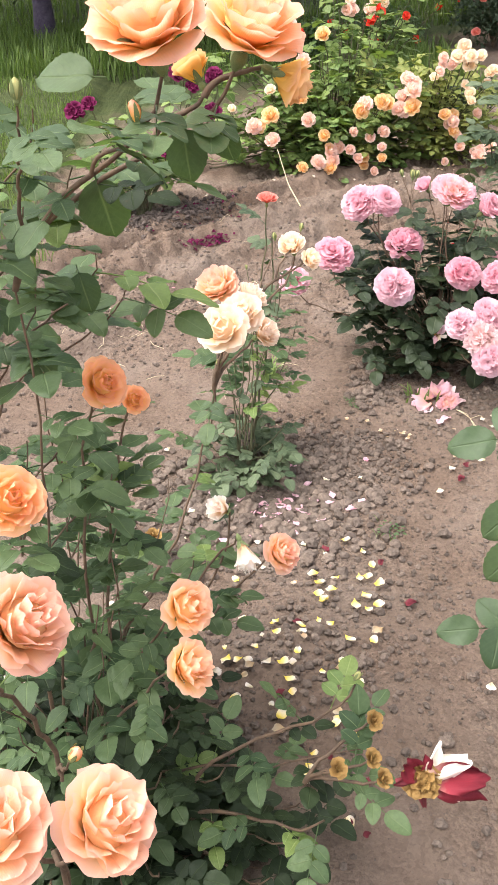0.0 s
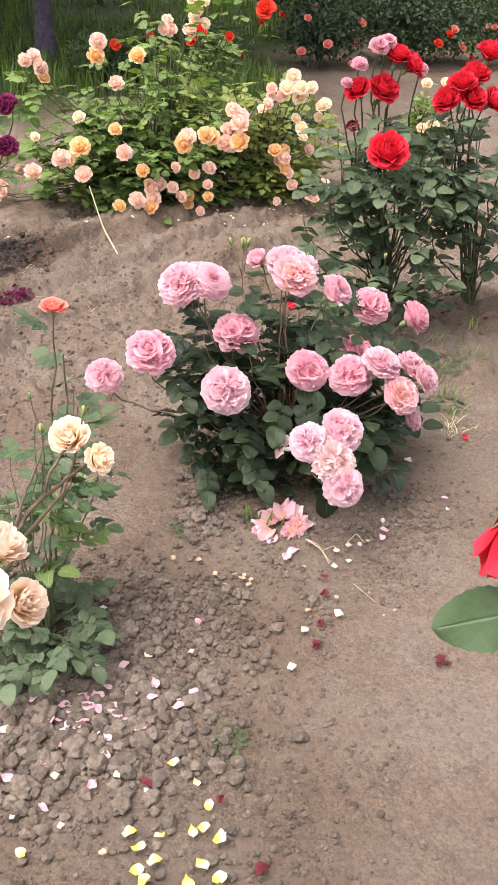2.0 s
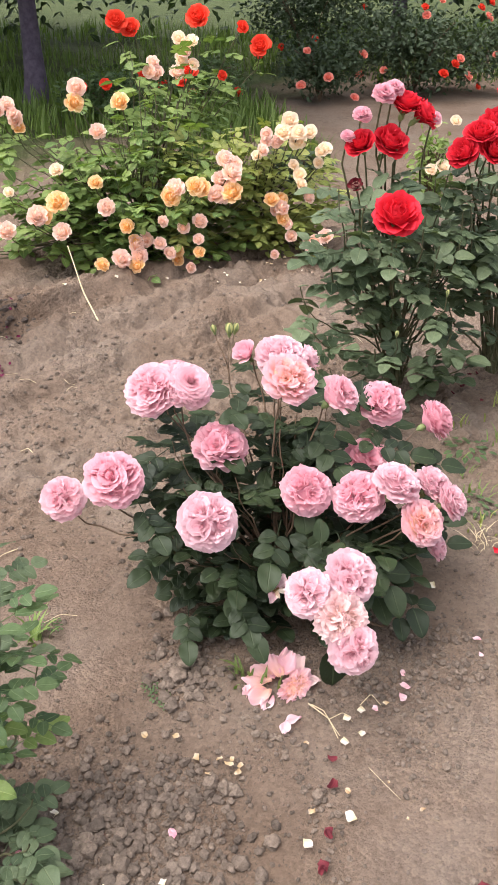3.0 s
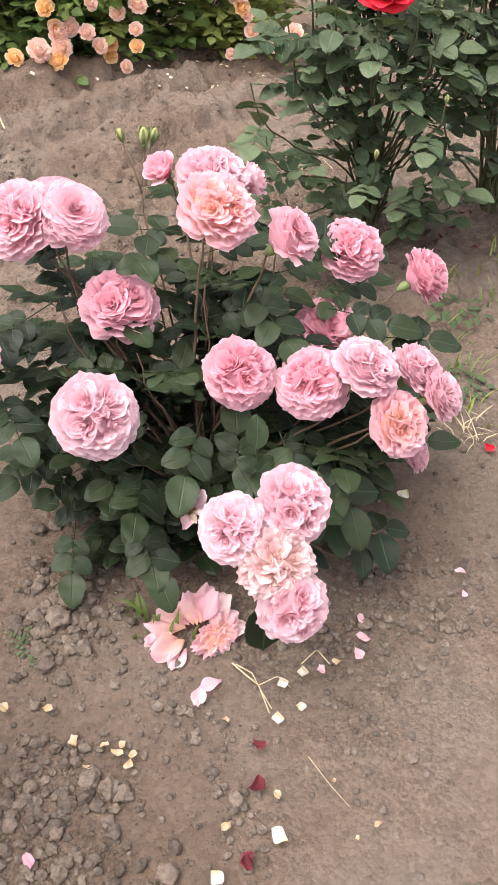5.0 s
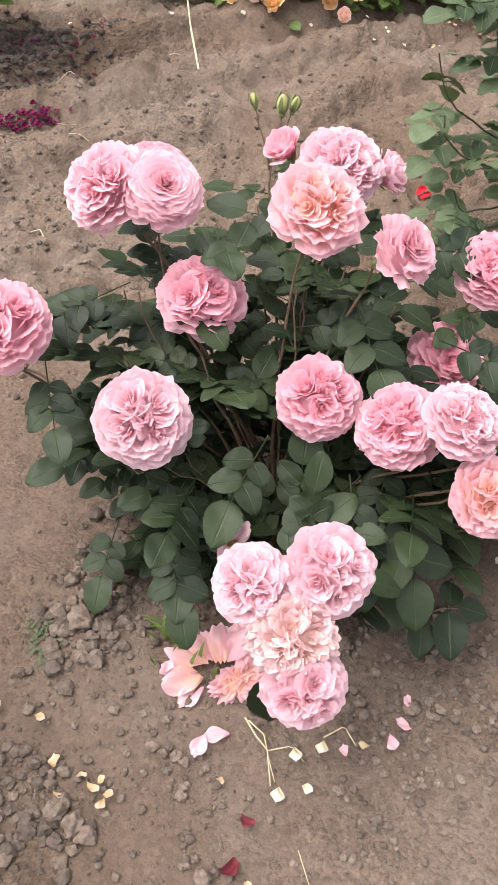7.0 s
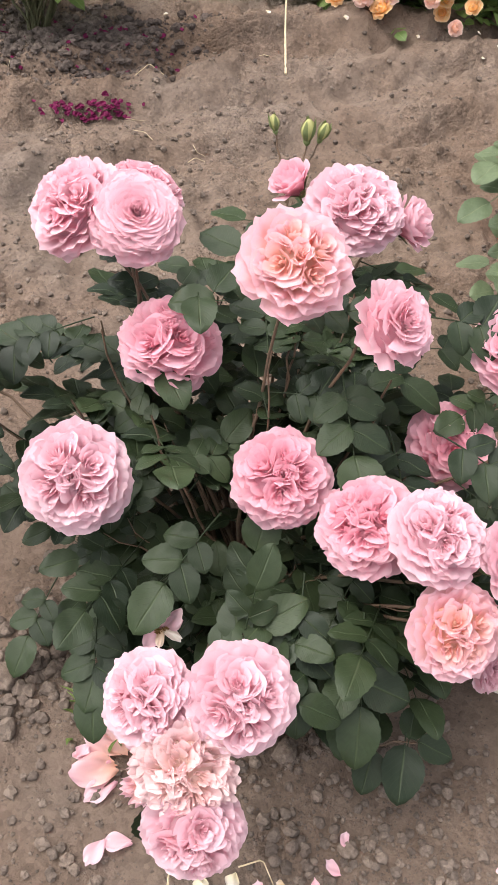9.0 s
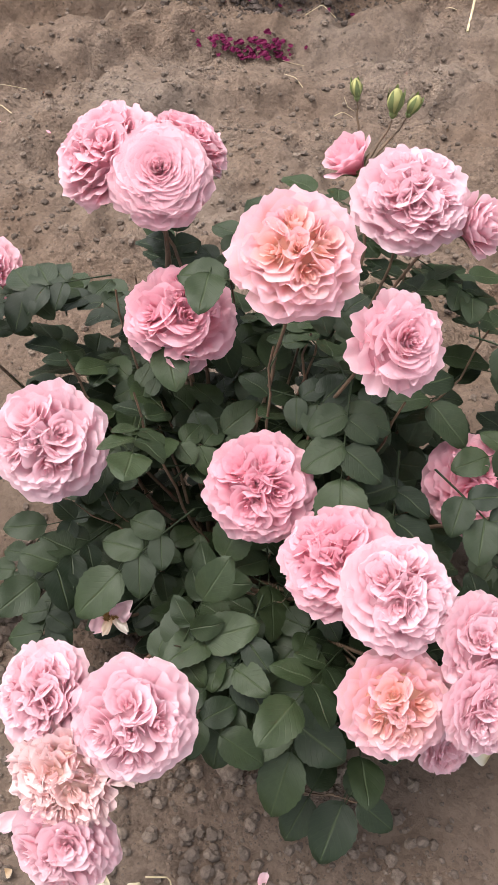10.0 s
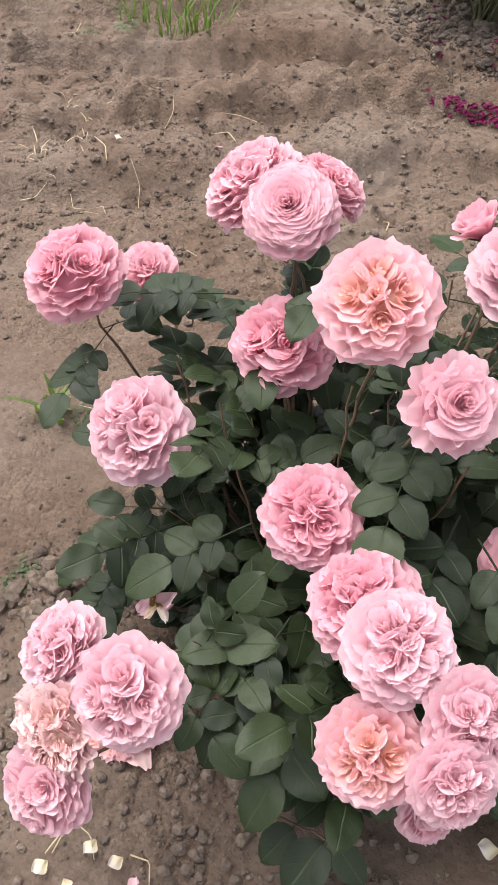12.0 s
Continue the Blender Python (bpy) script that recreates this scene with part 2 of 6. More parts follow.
YELLOW = petal_material("yellow_white_petal", (0.74, 0.56, 0.10), (0.78, 0.68, 0.46), (0.78, 0.68, 0.60), 0.2)
WHITE = petal_material("whitish_petal", (0.56, 0.48, 0.32), (0.60, 0.54, 0.47), (0.62, 0.56, 0.52), 0.2)


def plain_material(name, a, b2, scale, rough=0.7, relief=0.3, spec=0.3):
    m, n, l, b = material(name, rough, spec)
    f = noise_node(n, l, scale, 5, 0.65)
    l.new(ramp(n, l, f, ((0.3, a), (0.7, b2))), b.inputs["Base Color"])
    bump(n, l, b, f, relief, 0.003)
    return m


CANE_GREEN = plain_material("green_cane", (0.045, 0.055, 0.025), (0.110, 0.095, 0.050), 45)
CANE_BROWN = plain_material("brown_cane", (0.060, 0.040, 0.028), (0.150, 0.095, 0.060), 60)
SEPAL = plain_material("sepal_green", (0.110, 0.150, 0.055), (0.210, 0.240, 0.100), 90)
BUD_GREEN = plain_material("bud_yellow_green", (0.300, 0.320, 0.110), (0.420, 0.380, 0.170), 60)
STRAW = plain_material("dry_straw", (0.420, 0.330, 0.200), (0.580, 0.480, 0.330), 60)
STAMEN = plain_material("dry_stamen", (0.200, 0.105, 0.035), (0.420, 0.260, 0.085), 300)
BARK = plain_material("violet_grey_bark", (0.040, 0.030, 0.048), (0.095, 0.075, 0.105), 22, 0.9, 0.9)

# ---- mesh helpers ----
GOLDEN = radians(137.508)
UP = Vector((0, 0, 1))
# rough directions towards the camera, kept free of leaves so blooms show
CAMERA_SIDES = (Vector((0.0, -0.70, 0.70)).normalized(), Vector((0.45, -0.42, 0.78)).normalized())


class Build:
    """Gathers grids and tubes into one mesh, with a texture coordinate for each corner."""

    def __init__(self):
        self.v, self.f, self.uv, self.n = [], [], [], 0

    def grid(self, pts, uvs):
        rows, cols = pts.shape[:2]
        self.v.append(pts.reshape(-1, 3))
        self.uv.append(uvs.reshape(-1, 2))
        k = self.n + np.arange(rows * cols).reshape(rows, cols)
        self.f.append(np.stack([k[:-1, :-1], k[:-1, 1:], k[1:, 1:], k[1:, :-1]], -1).reshape(-1, 4))
        self.n += rows * cols

    def tube(self, pts, radii, sides=6):
        pts = np.asarray(pts, float)
        along = np.gradient(pts, axis=0)
        along /= np.linalg.norm(along, axis=1)[:, None] + 1e-9
        ref = np.array([0.3, 0.9, 0.1]) if abs(along[0] @ [0.3, 0.9, 0.1]) < 0.85 else np.array([1.0, 0, 0])
        a = np.cross(along, ref)
        a /= np.linalg.norm(a, axis=1)[:, None] + 1e-9
        b = np.cross(along, a)
        w = np.linspace(0, 2 * np.pi, sides + 1)
        r = np.broadcast_to(np.asarray(radii, float), (len(pts),))
        ring = pts[:, None] + r[:, None, None] * (a[:, None] * np.cos(w)[None, :, None] + b[:, None] * np.sin(w)[None, :, None])
        u = np.stack(np.meshgrid(np.linspace(0, 1, sides + 1), np.linspace(0, 1, len(pts))), -1)
        self.grid(ring, u)

    def shape(self, verts, faces):
        verts = np.asarray(verts, float)
        self.v.append(verts)
        self.uv.append(np.full((len(verts), 2), 0.5))
        self.f.append(np.asarray(faces) + self.n)
        self.n += len(verts)

    def mesh(self, name, mat, smooth=True):
        v, uv = np.concatenate(self.v), np.concatenate(self.uv)
        faces = [tuple(q) for f in self.f for q in f.tolist()]
        m = bpy.data.meshes.new(name)
        m.from_pydata(v.tolist(), [], faces)
        layer = m.uv_layers.new(name="UVMap")
        idx = np.empty(len(m.loops), np.int32)
        m.loops.foreach_get("vertex_index", idx)
        layer.data.foreach_set("uv", uv[idx].astype(np.float32).ravel())
        m.polygons.foreach_set("use_smooth", [smooth] * len(m.polygons))
        m.materials.append(mat)
        m.update()
        return m


def part(name, mesh, parent, at=None, label=""):
    ob = new(name, mesh)
    ob.parent = parent
    if at is not None:
        ob.matrix_basis = at
    if label:
        ob["label"] = label
    return ob


def thing(name, at, label, category, group="", kind=""):
    ob = new(name)
    ob.empty_display_size = 0.05
    ob.location = at
    return tagged(ob, label, category, group, kind)


def frame_from(place, along, normal, scale=1.0):
    """A pose whose y runs along and whose z is near the normal."""
    y = Vector(along).normalized()
    x = y.cross(Vector(normal)).normalized()
    z = x.cross(y)
    m = Matrix((x, y, z)).transposed().to_4x4()
    return Matrix.Translation(place) @ m @ Matrix.Diagonal((scale, scale, scale, 1))


def facing(place, towards, spin, size):
    q = Vector(towards).normalized().to_track_quat("Z", "Y").to_matrix().to_4x4()
    return Matrix.Translation(place) @ q @ Matrix.Rotation(spin, 4, "Z") @ Matrix.Diagonal((size, size, size, 1))


def value_noise(x, y, seed=0):
    xi, yi = np.floor(x).astype(np.int64), np.floor(y).astype(np.int64)
    fx, fy = x - xi, y - yi
    fx, fy = fx * fx * (3 - 2 * fx), fy * fy * (3 - 2 * fy)

    def h(a, b):
        k = (a * 374761393 + b * 668265263 + seed * 1442695041) & 0xFFFFFFFF
        k = ((k ^ (k >> 13)) * 1274126177) & 0xFFFFFFFF
        return ((k ^ (k >> 16)) & 0xFFFF) / 65535.0

    return (h(xi, yi) * (1 - fx) + h(xi + 1, yi) * fx) * (1 - fy) + (h(xi, yi + 1) * (1 - fx) + h(xi + 1, yi + 1) * fx) * fy - 0.5


def to_line(x, y, line):
    """Signed distance to a polyline: positive on its left."""
    best, sign = np.full(np.shape(x), 1e9), np.ones(np.shape(x))
    for (ax, ay), (bx, by) in zip(line, line[1:]):
        dx, dy = bx - ax, by - ay
        t = np.clip(((x - ax) * dx + (y - ay) * dy) / (dx * dx + dy * dy), 0, 1)
        d = np.hypot(x - ax - t * dx, y - ay - t * dy)
        s = np.sign(dx * (y - ay) - dy * (x - ax))
        near = d < best
        best, sign = np.where(near, d, best), np.where(near, s, sign)
    return best * sign


RIDGE_FAR = ((-1.7, 1.75), (-0.96, 2.66), (-0.75, 2.97), (-0.44, 3.43), (-0.09, 3.62), (0.38, 3.94), (1.2, 4.35))
RIDGE_MID = ((-1.5, 1.65), (-0.67, 2.48), (-0.52, 2.80), (-0.33, 3.20), (-0.01, 3.41), (0.43, 3.73), (1.2, 4.2))
RIDGE_NEAR = ((-1.3, 1.6), (-0.51, 2.39), (-0.34, 2.65), (-0.04, 3.14), (0.37, 3.42), (0.60, 3.56), (1.1, 3.9))
BANK = ((-1.6, 1.9), (-1.16, 2.66), (-0.96, 3.06), (-0.86, 3.5), (-1.0, 4.6), (-1.05, 7.0))
# soft earthed-up or hollowed spots: x, y, radius, height
MOUNDS = ((0.5, 2.12, 0.30, 0.022), (-0.03, 1.64, 0.22, -0.012), (1.0, 2.95, 0.34, 0.03), (0.42, 4.25, 0.7, 0.03), (-0.43, 3.5, 0.35, -0.015),
          (0.44, 1.25, 0.25, -0.012), (0.68, 1.45, 0.2, 0.008), (0.0, 1.0, 0.3, 0.012))


def rough_mask(x, y):
    """1 where the soil is hoed and cloddy, 0 on the trodden path."""
    hoed = np.maximum(np.exp(-(((x + 0.03) / 0.34) ** 2 + ((y - 1.55) / 0.32) ** 2)), np.exp(-(((x - 0.05) / 0.3) ** 2 + ((y - 0.95) / 0.35) ** 2)))
    hoed = np.maximum(hoed, np.exp(-(((np.hypot(x - 0.5, y - 2.12) - 0.26) / 0.12) ** 2)))
    hoed = np.maximum(hoed, 0.75 * (y > 2.5))
    hoed = np.maximum(hoed, np.exp(-(((x + 0.42) / 0.3) ** 2 + ((y - 3.5) / 0.3) ** 2)))
    return np.clip(hoed + 0.9 * value_noise(x * 3.1, y * 3.1, 8), 0.12, 1)


def step_up(d, high):
    """A spade-cut edge: steep towards the path, falling off slowly behind."""
    return high / (1 + np.exp(-np.clip(d / 0.013, -40, 40))) * np.exp(-np.maximum(d, 0) / 0.17)


def ground_height(x, y):
    x, y = np.asarray(x, float), np.asarray(y, float)
    near = np.exp(-((np.hypot(x, y - 2) / 9) ** 2))
    h = np.clip(0.050 - 0.028 * (y - 1), -0.035, 0.06)
    h = h + 0.030 * value_noise(x * 1.9, y * 1.9, 1) * near + 0.014 * value_noise(x * 5.5, y * 5.5, 2) * near
    r = rough_mask(x, y) * near
    u, v = 0.8 * x + 0.6 * y, 0.8 * y - 0.6 * x
    p, q = 0.54 * x - 0.84 * y, 0.84 * x + 0.54 * y
    crumb = 0.007 * value_noise(u * 13, v * 13, 3) + 0.007 * value_noise(p * 29, q * 29, 4) + 0.0045 * value_noise(u * 52 + 3, v * 52, 5) + 0.003 * value_noise(p * 88, q * 88, 6)
    back = 1 / (1 + np.exp(-np.clip((y - 2.45) / 0.08, -30, 30)))
    h = h + crumb * (0.22 + r) * (1 + 1.7 * back) + near * back * (0.016 * value_noise(u * 5.5, v * 5.5, 21) + 0.018 * value_noise(p * 13, q * 13, 22) + 0.018 * value_noise(u * 26, v * 26, 23) + 0.006 * value_noise(p * 55, q * 55, 24))
    # lumps left by the hoe stand up with sharp edges
    lump = value_noise(p * 21, q * 21, 31) + 0.6 * value_noise(u * 44, v * 44, 32)
    h = h + near * r * (0.35 + 0.6 * back) * 0.034 * np.clip(lump - 0.12, 0, 0.5)
    wob = 0.10 * value_noise(x * 2.5, y * 2.5, 11) + 0.05 * value_noise(x * 7, y * 7, 12)
    d = to_line(x, y, RIDGE_FAR) + wob
    h = h + step_up(d, 0.050) - 0.028 * np.exp(-(((d + 0.055) / 0.040) ** 2)) - 0.020 * np.exp(-(((d - 0.24) / 0.10) ** 2))
    d = to_line(x, y, RIDGE_MID) + 0.6 * wob
    h = h + step_up(d, 0.034) - 0.018 * np.exp(-(((d + 0.045) / 0.034) ** 2))
    d = to_line(x, y, RIDGE_NEAR) + 0.7 * wob
    h = h + step_up(d, 0.032) - 0.018 * np.exp(-(((d + 0.050) / 0.036) ** 2))
    d = to_line(x, y, BANK) + 0.5 * wob
    h = h + 0.085 / (1 + np.exp(-np.clip(d, -3, 3) / 0.022)) * near
    for mx, my, mr, mh in MOUNDS:
        h = h + mh * np.exp(-(((x - mx) ** 2 + (y - my) ** 2) / mr**2))
    return h


def on_ground(x, y, lift=0.0):
    return Vector((x, y, float(ground_height(x, y)) + lift))


# ---- ground: one sheet to the horizon, fine where the camera passes ----
def axis_lines(lo, hi, step, far):
    inner = np.arange(lo, hi, step)
    grow = step * 1.16 ** np.arange(1, 60)
    out = np.cumsum(grow)
    out = out[out < far]
    return np.concatenate([lo - out[::-1], inner, hi - step + out])


gx, gy = np.meshgrid(axis_lines(-1.10, 1.45, 0.0075, 900), axis_lines(0.60, 4.2, 0.0080, 900))
ground_build = Build()
ground_build.grid(np.stack([gx, gy, ground_height(gx, gy)], -1), np.stack([gx, gy], -1))
ground = tagged(new("ground", ground_build.mesh("ground", SOIL)), "dry grey-brown garden soil with furrows and trodden paths", "soil", kind="structure")


# ---- kinds of leaf, petal and bloom ----
def leaflet(b, base, angle, length, width, droop, fold, rows=17, cols=5, teeth=0.035):
    v = np.linspace(0, 1, rows)
    u = np.linspace(-1, 1, cols)
    half = 0.5 * width * np.sin(np.pi * v**0.82) ** 0.60
    half[0], half[-1] = 0.02 * width, 0.0
    saw = 1 + teeth * np.where(np.arange(rows) % 2, 1, -0.6)
    half = half * saw
    uu, vv = np.meshgrid(u, v)
    x = uu * half[:, None]
    y = vv * length
    z = -droop * length * vv**2 + fold * np.abs(uu) * half[:, None] - 0.25 * fold * width * uu**2 * vv + 0.03 * width * np.sin(vv * 9 + uu * 3 + angle * 5)
    c, s = math.cos(angle), math.sin(angle)
    pts = np.stack([x * c - y * s, x * s + y * c, z], -1) + np.asarray(base)
    b.grid(pts, np.stack([uu / 2 + 0.5, vv], -1))


def single_leaf_mesh(name, mat, seed):
    g = random.Random(seed)
    b = Build()
    b.tube(np.array([[0, -0.012, 0], [0, 0, 0], [0, 0.006, 0]]), 0.0008, 4)
    leaflet(b, (0, 0, 0), 0.0, 0.058, 0.044, 0.15, 0.25)
    return b.mesh(name, mat)


def rose_leaf_mesh(name, mat, seed, pairs=2, detail=True, slim=1.0):
    """A compound rose leaf about 0.11 m long: a thin stalk and three, five or seven toothed leaflets."""
    g = random.Random(seed)
    b = Build()
    n = 0.034 + 0.026 * pairs
    bend = g.uniform(0.05, 0.25)
    t = np.linspace(0, 1, 6)
    stalk = np.stack([0 * t, n * t, -bend * n * t**2], -1)
    b.tube(stalk, np.linspace(0.0011, 0.0007, 6), 4)
    kw = dict(rows=17, cols=5) if detail else dict(rows=5, cols=3, teeth=0.0)
    for k in range(pairs):
        f = 0.42 + 0.46 * k / max(1, pairs - 0.4)
        y = n * f
        size = 0.8 + 0.22 * k / max(1, pairs - 1) if pairs > 1 else 0.95
        for side in (-1, 1):
            length = 0.042 * size * g.uniform(0.88, 1.12)
            leaflet(b, (0, y + side * 0.002, -bend * n * f * f), side * radians(g.uniform(52, 72)), length, length * slim * g.uniform(0.74, 0.86),
                    g.uniform(0.04, 0.32), g.uniform(0.08, 0.36), **kw)
    length = 0.052 * g.uniform(0.9, 1.12)
    leaflet(b, (0, n, -bend * n), radians(g.uniform(-10, 10)), length, length * slim * g.uniform(0.72, 0.84), bend + g.uniform(0.0, 0.2), g.uniform(0.05, 0.25), **kw)
    return b.mesh(name, mat)


def petal(b, g, az, theta, flat, width, cup, ruffle, curl, length=1.0, nu=7, nv=7, deep=-0.5, point=0.0, roll=0.0, corner=0.20):
    """One petal from the bloom's foot to a place on its dome at the angle theta from the axis."""
    u, v = np.meshgrid(np.linspace(-1, 1, nu), np.linspace(0, 1, nv))
    vv = v * (1 - corner * np.abs(u) ** 2.2 + point * (1 - np.abs(u)) ** 3 + 0.5 * ruffle * np.sin(u * g.uniform(5, 9) + g.uniform(0, 6.3)))
    hr, hz = math.sin(theta) * length, flat * math.cos(theta) * length
    fr, fz = 0.02, deep
    mr, mz = (fr + hr) / 2 + curl[0], (fz + hz) / 2 + curl[1]
    r = (1 - vv) ** 2 * fr + 2 * vv * (1 - vv) * mr + vv**2 * hr
    z = (1 - vv) ** 2 * fz + 2 * vv * (1 - vv) * mz + vv**2 * hz
    dr, dz = 2 * (1 - vv) * (mr - fr) + 2 * vv * (hr - mr), 2 * (1 - vv) * (mz - fz) + 2 * vv * (hz - mz)
    size = np.hypot(dr, dz) + 1e-6
    nr, nz = -dz / size, dr / size
    w = width * np.clip(v, 0, 1) ** 0.55 * (1 - 0.22 * v**4)
    ph, ph2 = g.uniform(0, 6.3), g.uniform(0, 6.3)
    off = cup * w * u**2 + ruffle * v**2.2 * (np.sin(u * g.uniform(2.2, 4.2) + ph) + 0.6 * np.sin(u * g.uniform(5, 8) + v * 3 + ph2))
    off, side = off + u * w * math.sin(roll), u * w * math.cos(roll)
    rr, zz = r + nr * off, z + nz * off
    ca, sa = math.cos(az), math.sin(az)
    b.grid(np.stack([rr * ca - side * sa, rr * sa + side * ca, zz], -1), np.stack([u / 2 + 0.5, v], -1))


def swirl_fold(b, g, centre, arc, turn, sweep, flat, lean, ruffle, top=1.0, depth=0.40, nu=11, nv=5, inward=0.5):
    """A folded petal of the heart: its rim is an arc round one of the bloom's swirls, laid on the dome."""
    u, v = np.meshgrid(np.linspace(-1, 1, nu), np.linspace(0, 1, nv))
    k1, k2, p1, p2 = g.uniform(2, 4), g.uniform(6, 9), g.uniform(0, 6.3), g.uniform(0, 6.3)
    ang = turn + sweep * u * (0.8 + 0.2 * v)
    rad = arc * (0.70 + 0.30 * v) * (1 + 0.20 * u * g.choice((-1, 1))) + lean * v**3 + ruffle * (0.3 + 0.7 * v) * (np.sin(k1 * u + p1) + 0.5 * np.sin(k2 * u + p2))
    px, py = centre[0] + rad * np.cos(ang), centre[1] + rad * np.sin(ang)
    th, az = np.hypot(px, py), np.arctan2(py, px)
    rim = top - depth * (1 - v) - 0.07 * v * np.abs(u) ** 3 + 0.016 * v * np.sin(5 * u + p2) - 0.25 * lean * v**4
    b.grid(np.stack([np.sin(th) * np.cos(az) * rim, np.sin(th) * np.sin(az) * rim, flat * np.cos(th) * rim], -1), np.stack([u / 2 + 0.5, (0.40 + 0.60 * v) * (1 - 0.34 * inward)], -1))


def rosette_mesh(name, mat, seed, n=196, outer=104, flat=0.70, ruffle=0.03, nu=11, nv=7, heart=64, swirls=4, pointed=0.0):
    """A full, round, ruffled bloom of radius 1: shingled broad petals outside, folds wound into swirls inside."""
    g = random.Random(seed)
    b = Build()
    w, t = np.meshgrid(np.linspace(0, 2 * np.pi, 25), np.linspace(0.02, radians(160), 13))
    lump = 0.64 + 0.05 * np.sin(3 * w + seed) * np.sin(4 * t)
    b.grid(np.stack([lump * np.sin(t) * np.cos(w), lump * np.sin(t) * np.sin(w), lump * flat * np.cos(t)], -1), np.stack([0 * w + 0.5, 0 * w + 0.40], -1))
    broad = int(n * 0.36)
    for i in range(broad):
        s = i / (broad - 1)
        theta = radians(outer + (heart - 22 - outer) * s**0.9) + g.gauss(0, 0.045)
        petal(b, g, i * GOLDEN + g.gauss(0, 0.15), theta, flat, 0.40 - 0.13 * s + g.gauss(0, 0.025), g.uniform(-0.05, 0.20), ruffle * (0.9 + 0.5 * s), (-0.03, 0.26 - 0.10 * s),
              g.uniform(0.955, 1.035), nu, nv, roll=g.gauss(0, 0.08), corner=g.uniform(0.05, 0.14), point=g.choice((0.0, 0.0, 0.05 + pointed)))
    # swirl centres sit round the crown; a single one sits on it
    if swirls == 1:
        hubs = [(0.0, 0.0, radians(heart) * 0.92)]
    else:
        hubs = []
        for k in range(swirls):
            a, r = 2 * math.pi * (k + g.uniform(-0.15, 0.15)) / swirls, radians(heart) * g.uniform(0.42, 0.56)
            hubs.append((r * math.cos(a), r * math.sin(a), radians(heart) * g.uniform(0.40, 0.52)))
        hubs.append((0.0, 0.0, radians(heart) * 0.22))
    per = max(7, int((n - broad) / len(hubs)))
    for hx, hy, reach in hubs:
        spin = g.uniform(0, 6.3)
        for i in range(per):
            s = (i + 0.6) / per
            swirl_fold(b, g, (hx + g.gauss(0, 0.015), hy + g.gauss(0, 0.015)), reach * s, spin + i * GOLDEN * 0.82 + g.gauss(0, 0.25), g.uniform(0.55, 1.05) * (1.25 - 0.55 * s), flat, g.uniform(0.0, 0.07) * s,
                       ruffle * g.uniform(0.15, 0.45), g.uniform(0.965, 1.03) - 0.05 * (1 - s), nu=nu, nv=max(4, nv - 2), inward=1 - 0.8 * s)
    return b.mesh(name, mat)


def cupped_mesh(name, mat, seed, n=34, outer=96, flat=0.75, ruffle=0.03, nu=9, nv=7, wide=0.62, tight=0.10):
    """A looser bloom with broad outer petals round a spiral of closer ones."""
    g = random.Random(seed)
    b = Build()
    if outer > 75 and flat > 0.45:
        w, t = np.meshgrid(np.linspace(0, 2 * np.pi, 15), np.linspace(0.02, radians(outer - 12), 6))
        b.grid(np.stack([0.5 * np.sin(t) * np.cos(w), 0.5 * np.sin(t) * np.sin(w), 0.62 * flat * np.cos(t) - 0.05], -1), np.stack([0 * w + 0.5, 0 * w + 0.5], -1))
    for i in range(n):
        s = i / (n - 1)
        theta = radians(outer * (1 - s) ** 0.85 + 5) + g.gauss(0, 0.05)
        az = i * GOLDEN + g.gauss(0, 0.12)
        reflex = 0.34 * (1 - s) ** 1.3
        petal(b, g, az, theta, flat, wide * (1 - 0.62 * s), tight + 0.55 * s, ruffle * g.uniform(0.6, 1.5), (0.10 * s + 0.02, reflex - 0.10 * s), g.uniform(0.94, 1.06) * (1 - 0.06 * s), nu, nv,
              deep=-0.55, point=g.choice((0, 0, 0.05)), corner=0.13)
    return b.mesh(name, mat)


def limp_petal_mesh(name, mat, seed, wide=0.024):
    """A large soft petal that has slumped onto the soil."""
    g = random.Random(seed)
    u, v = np.meshgrid(np.linspace(-1, 1, 13), np.linspace(0, 1, 13))
    w = wide * np.sin(np.pi * np.clip(0.10 + 0.80 * v, 0, 1)) ** 0.6 * (0.55 + 0.45 * v)
    p1, p2 = g.uniform(0, 6.3), g.uniform(0, 6.3)
    x = u * w * (1 + 0.10 * np.sin(5 * v + p1))
    y = v * 0.050 * (1 - 0.16 * np.abs(u) ** 2.5) + 0.002 * np.sin(6 * u + p2)
    z = 0.004 + 0.006 * np.sin(2.6 * u + p1) * v + 0.004 * np.sin(5 * v + 3 * u + p2) + 0.0022 * np.sin(8 * u - 4 * v + p1) * v + 0.009 * v * (1 - v)
    b = Build()
    b.grid(np.stack([x, y, z], -1), np.stack([u / 2 + 0.5, 0.35 + 0.65 * v], -1))
    return b.mesh(name, mat)


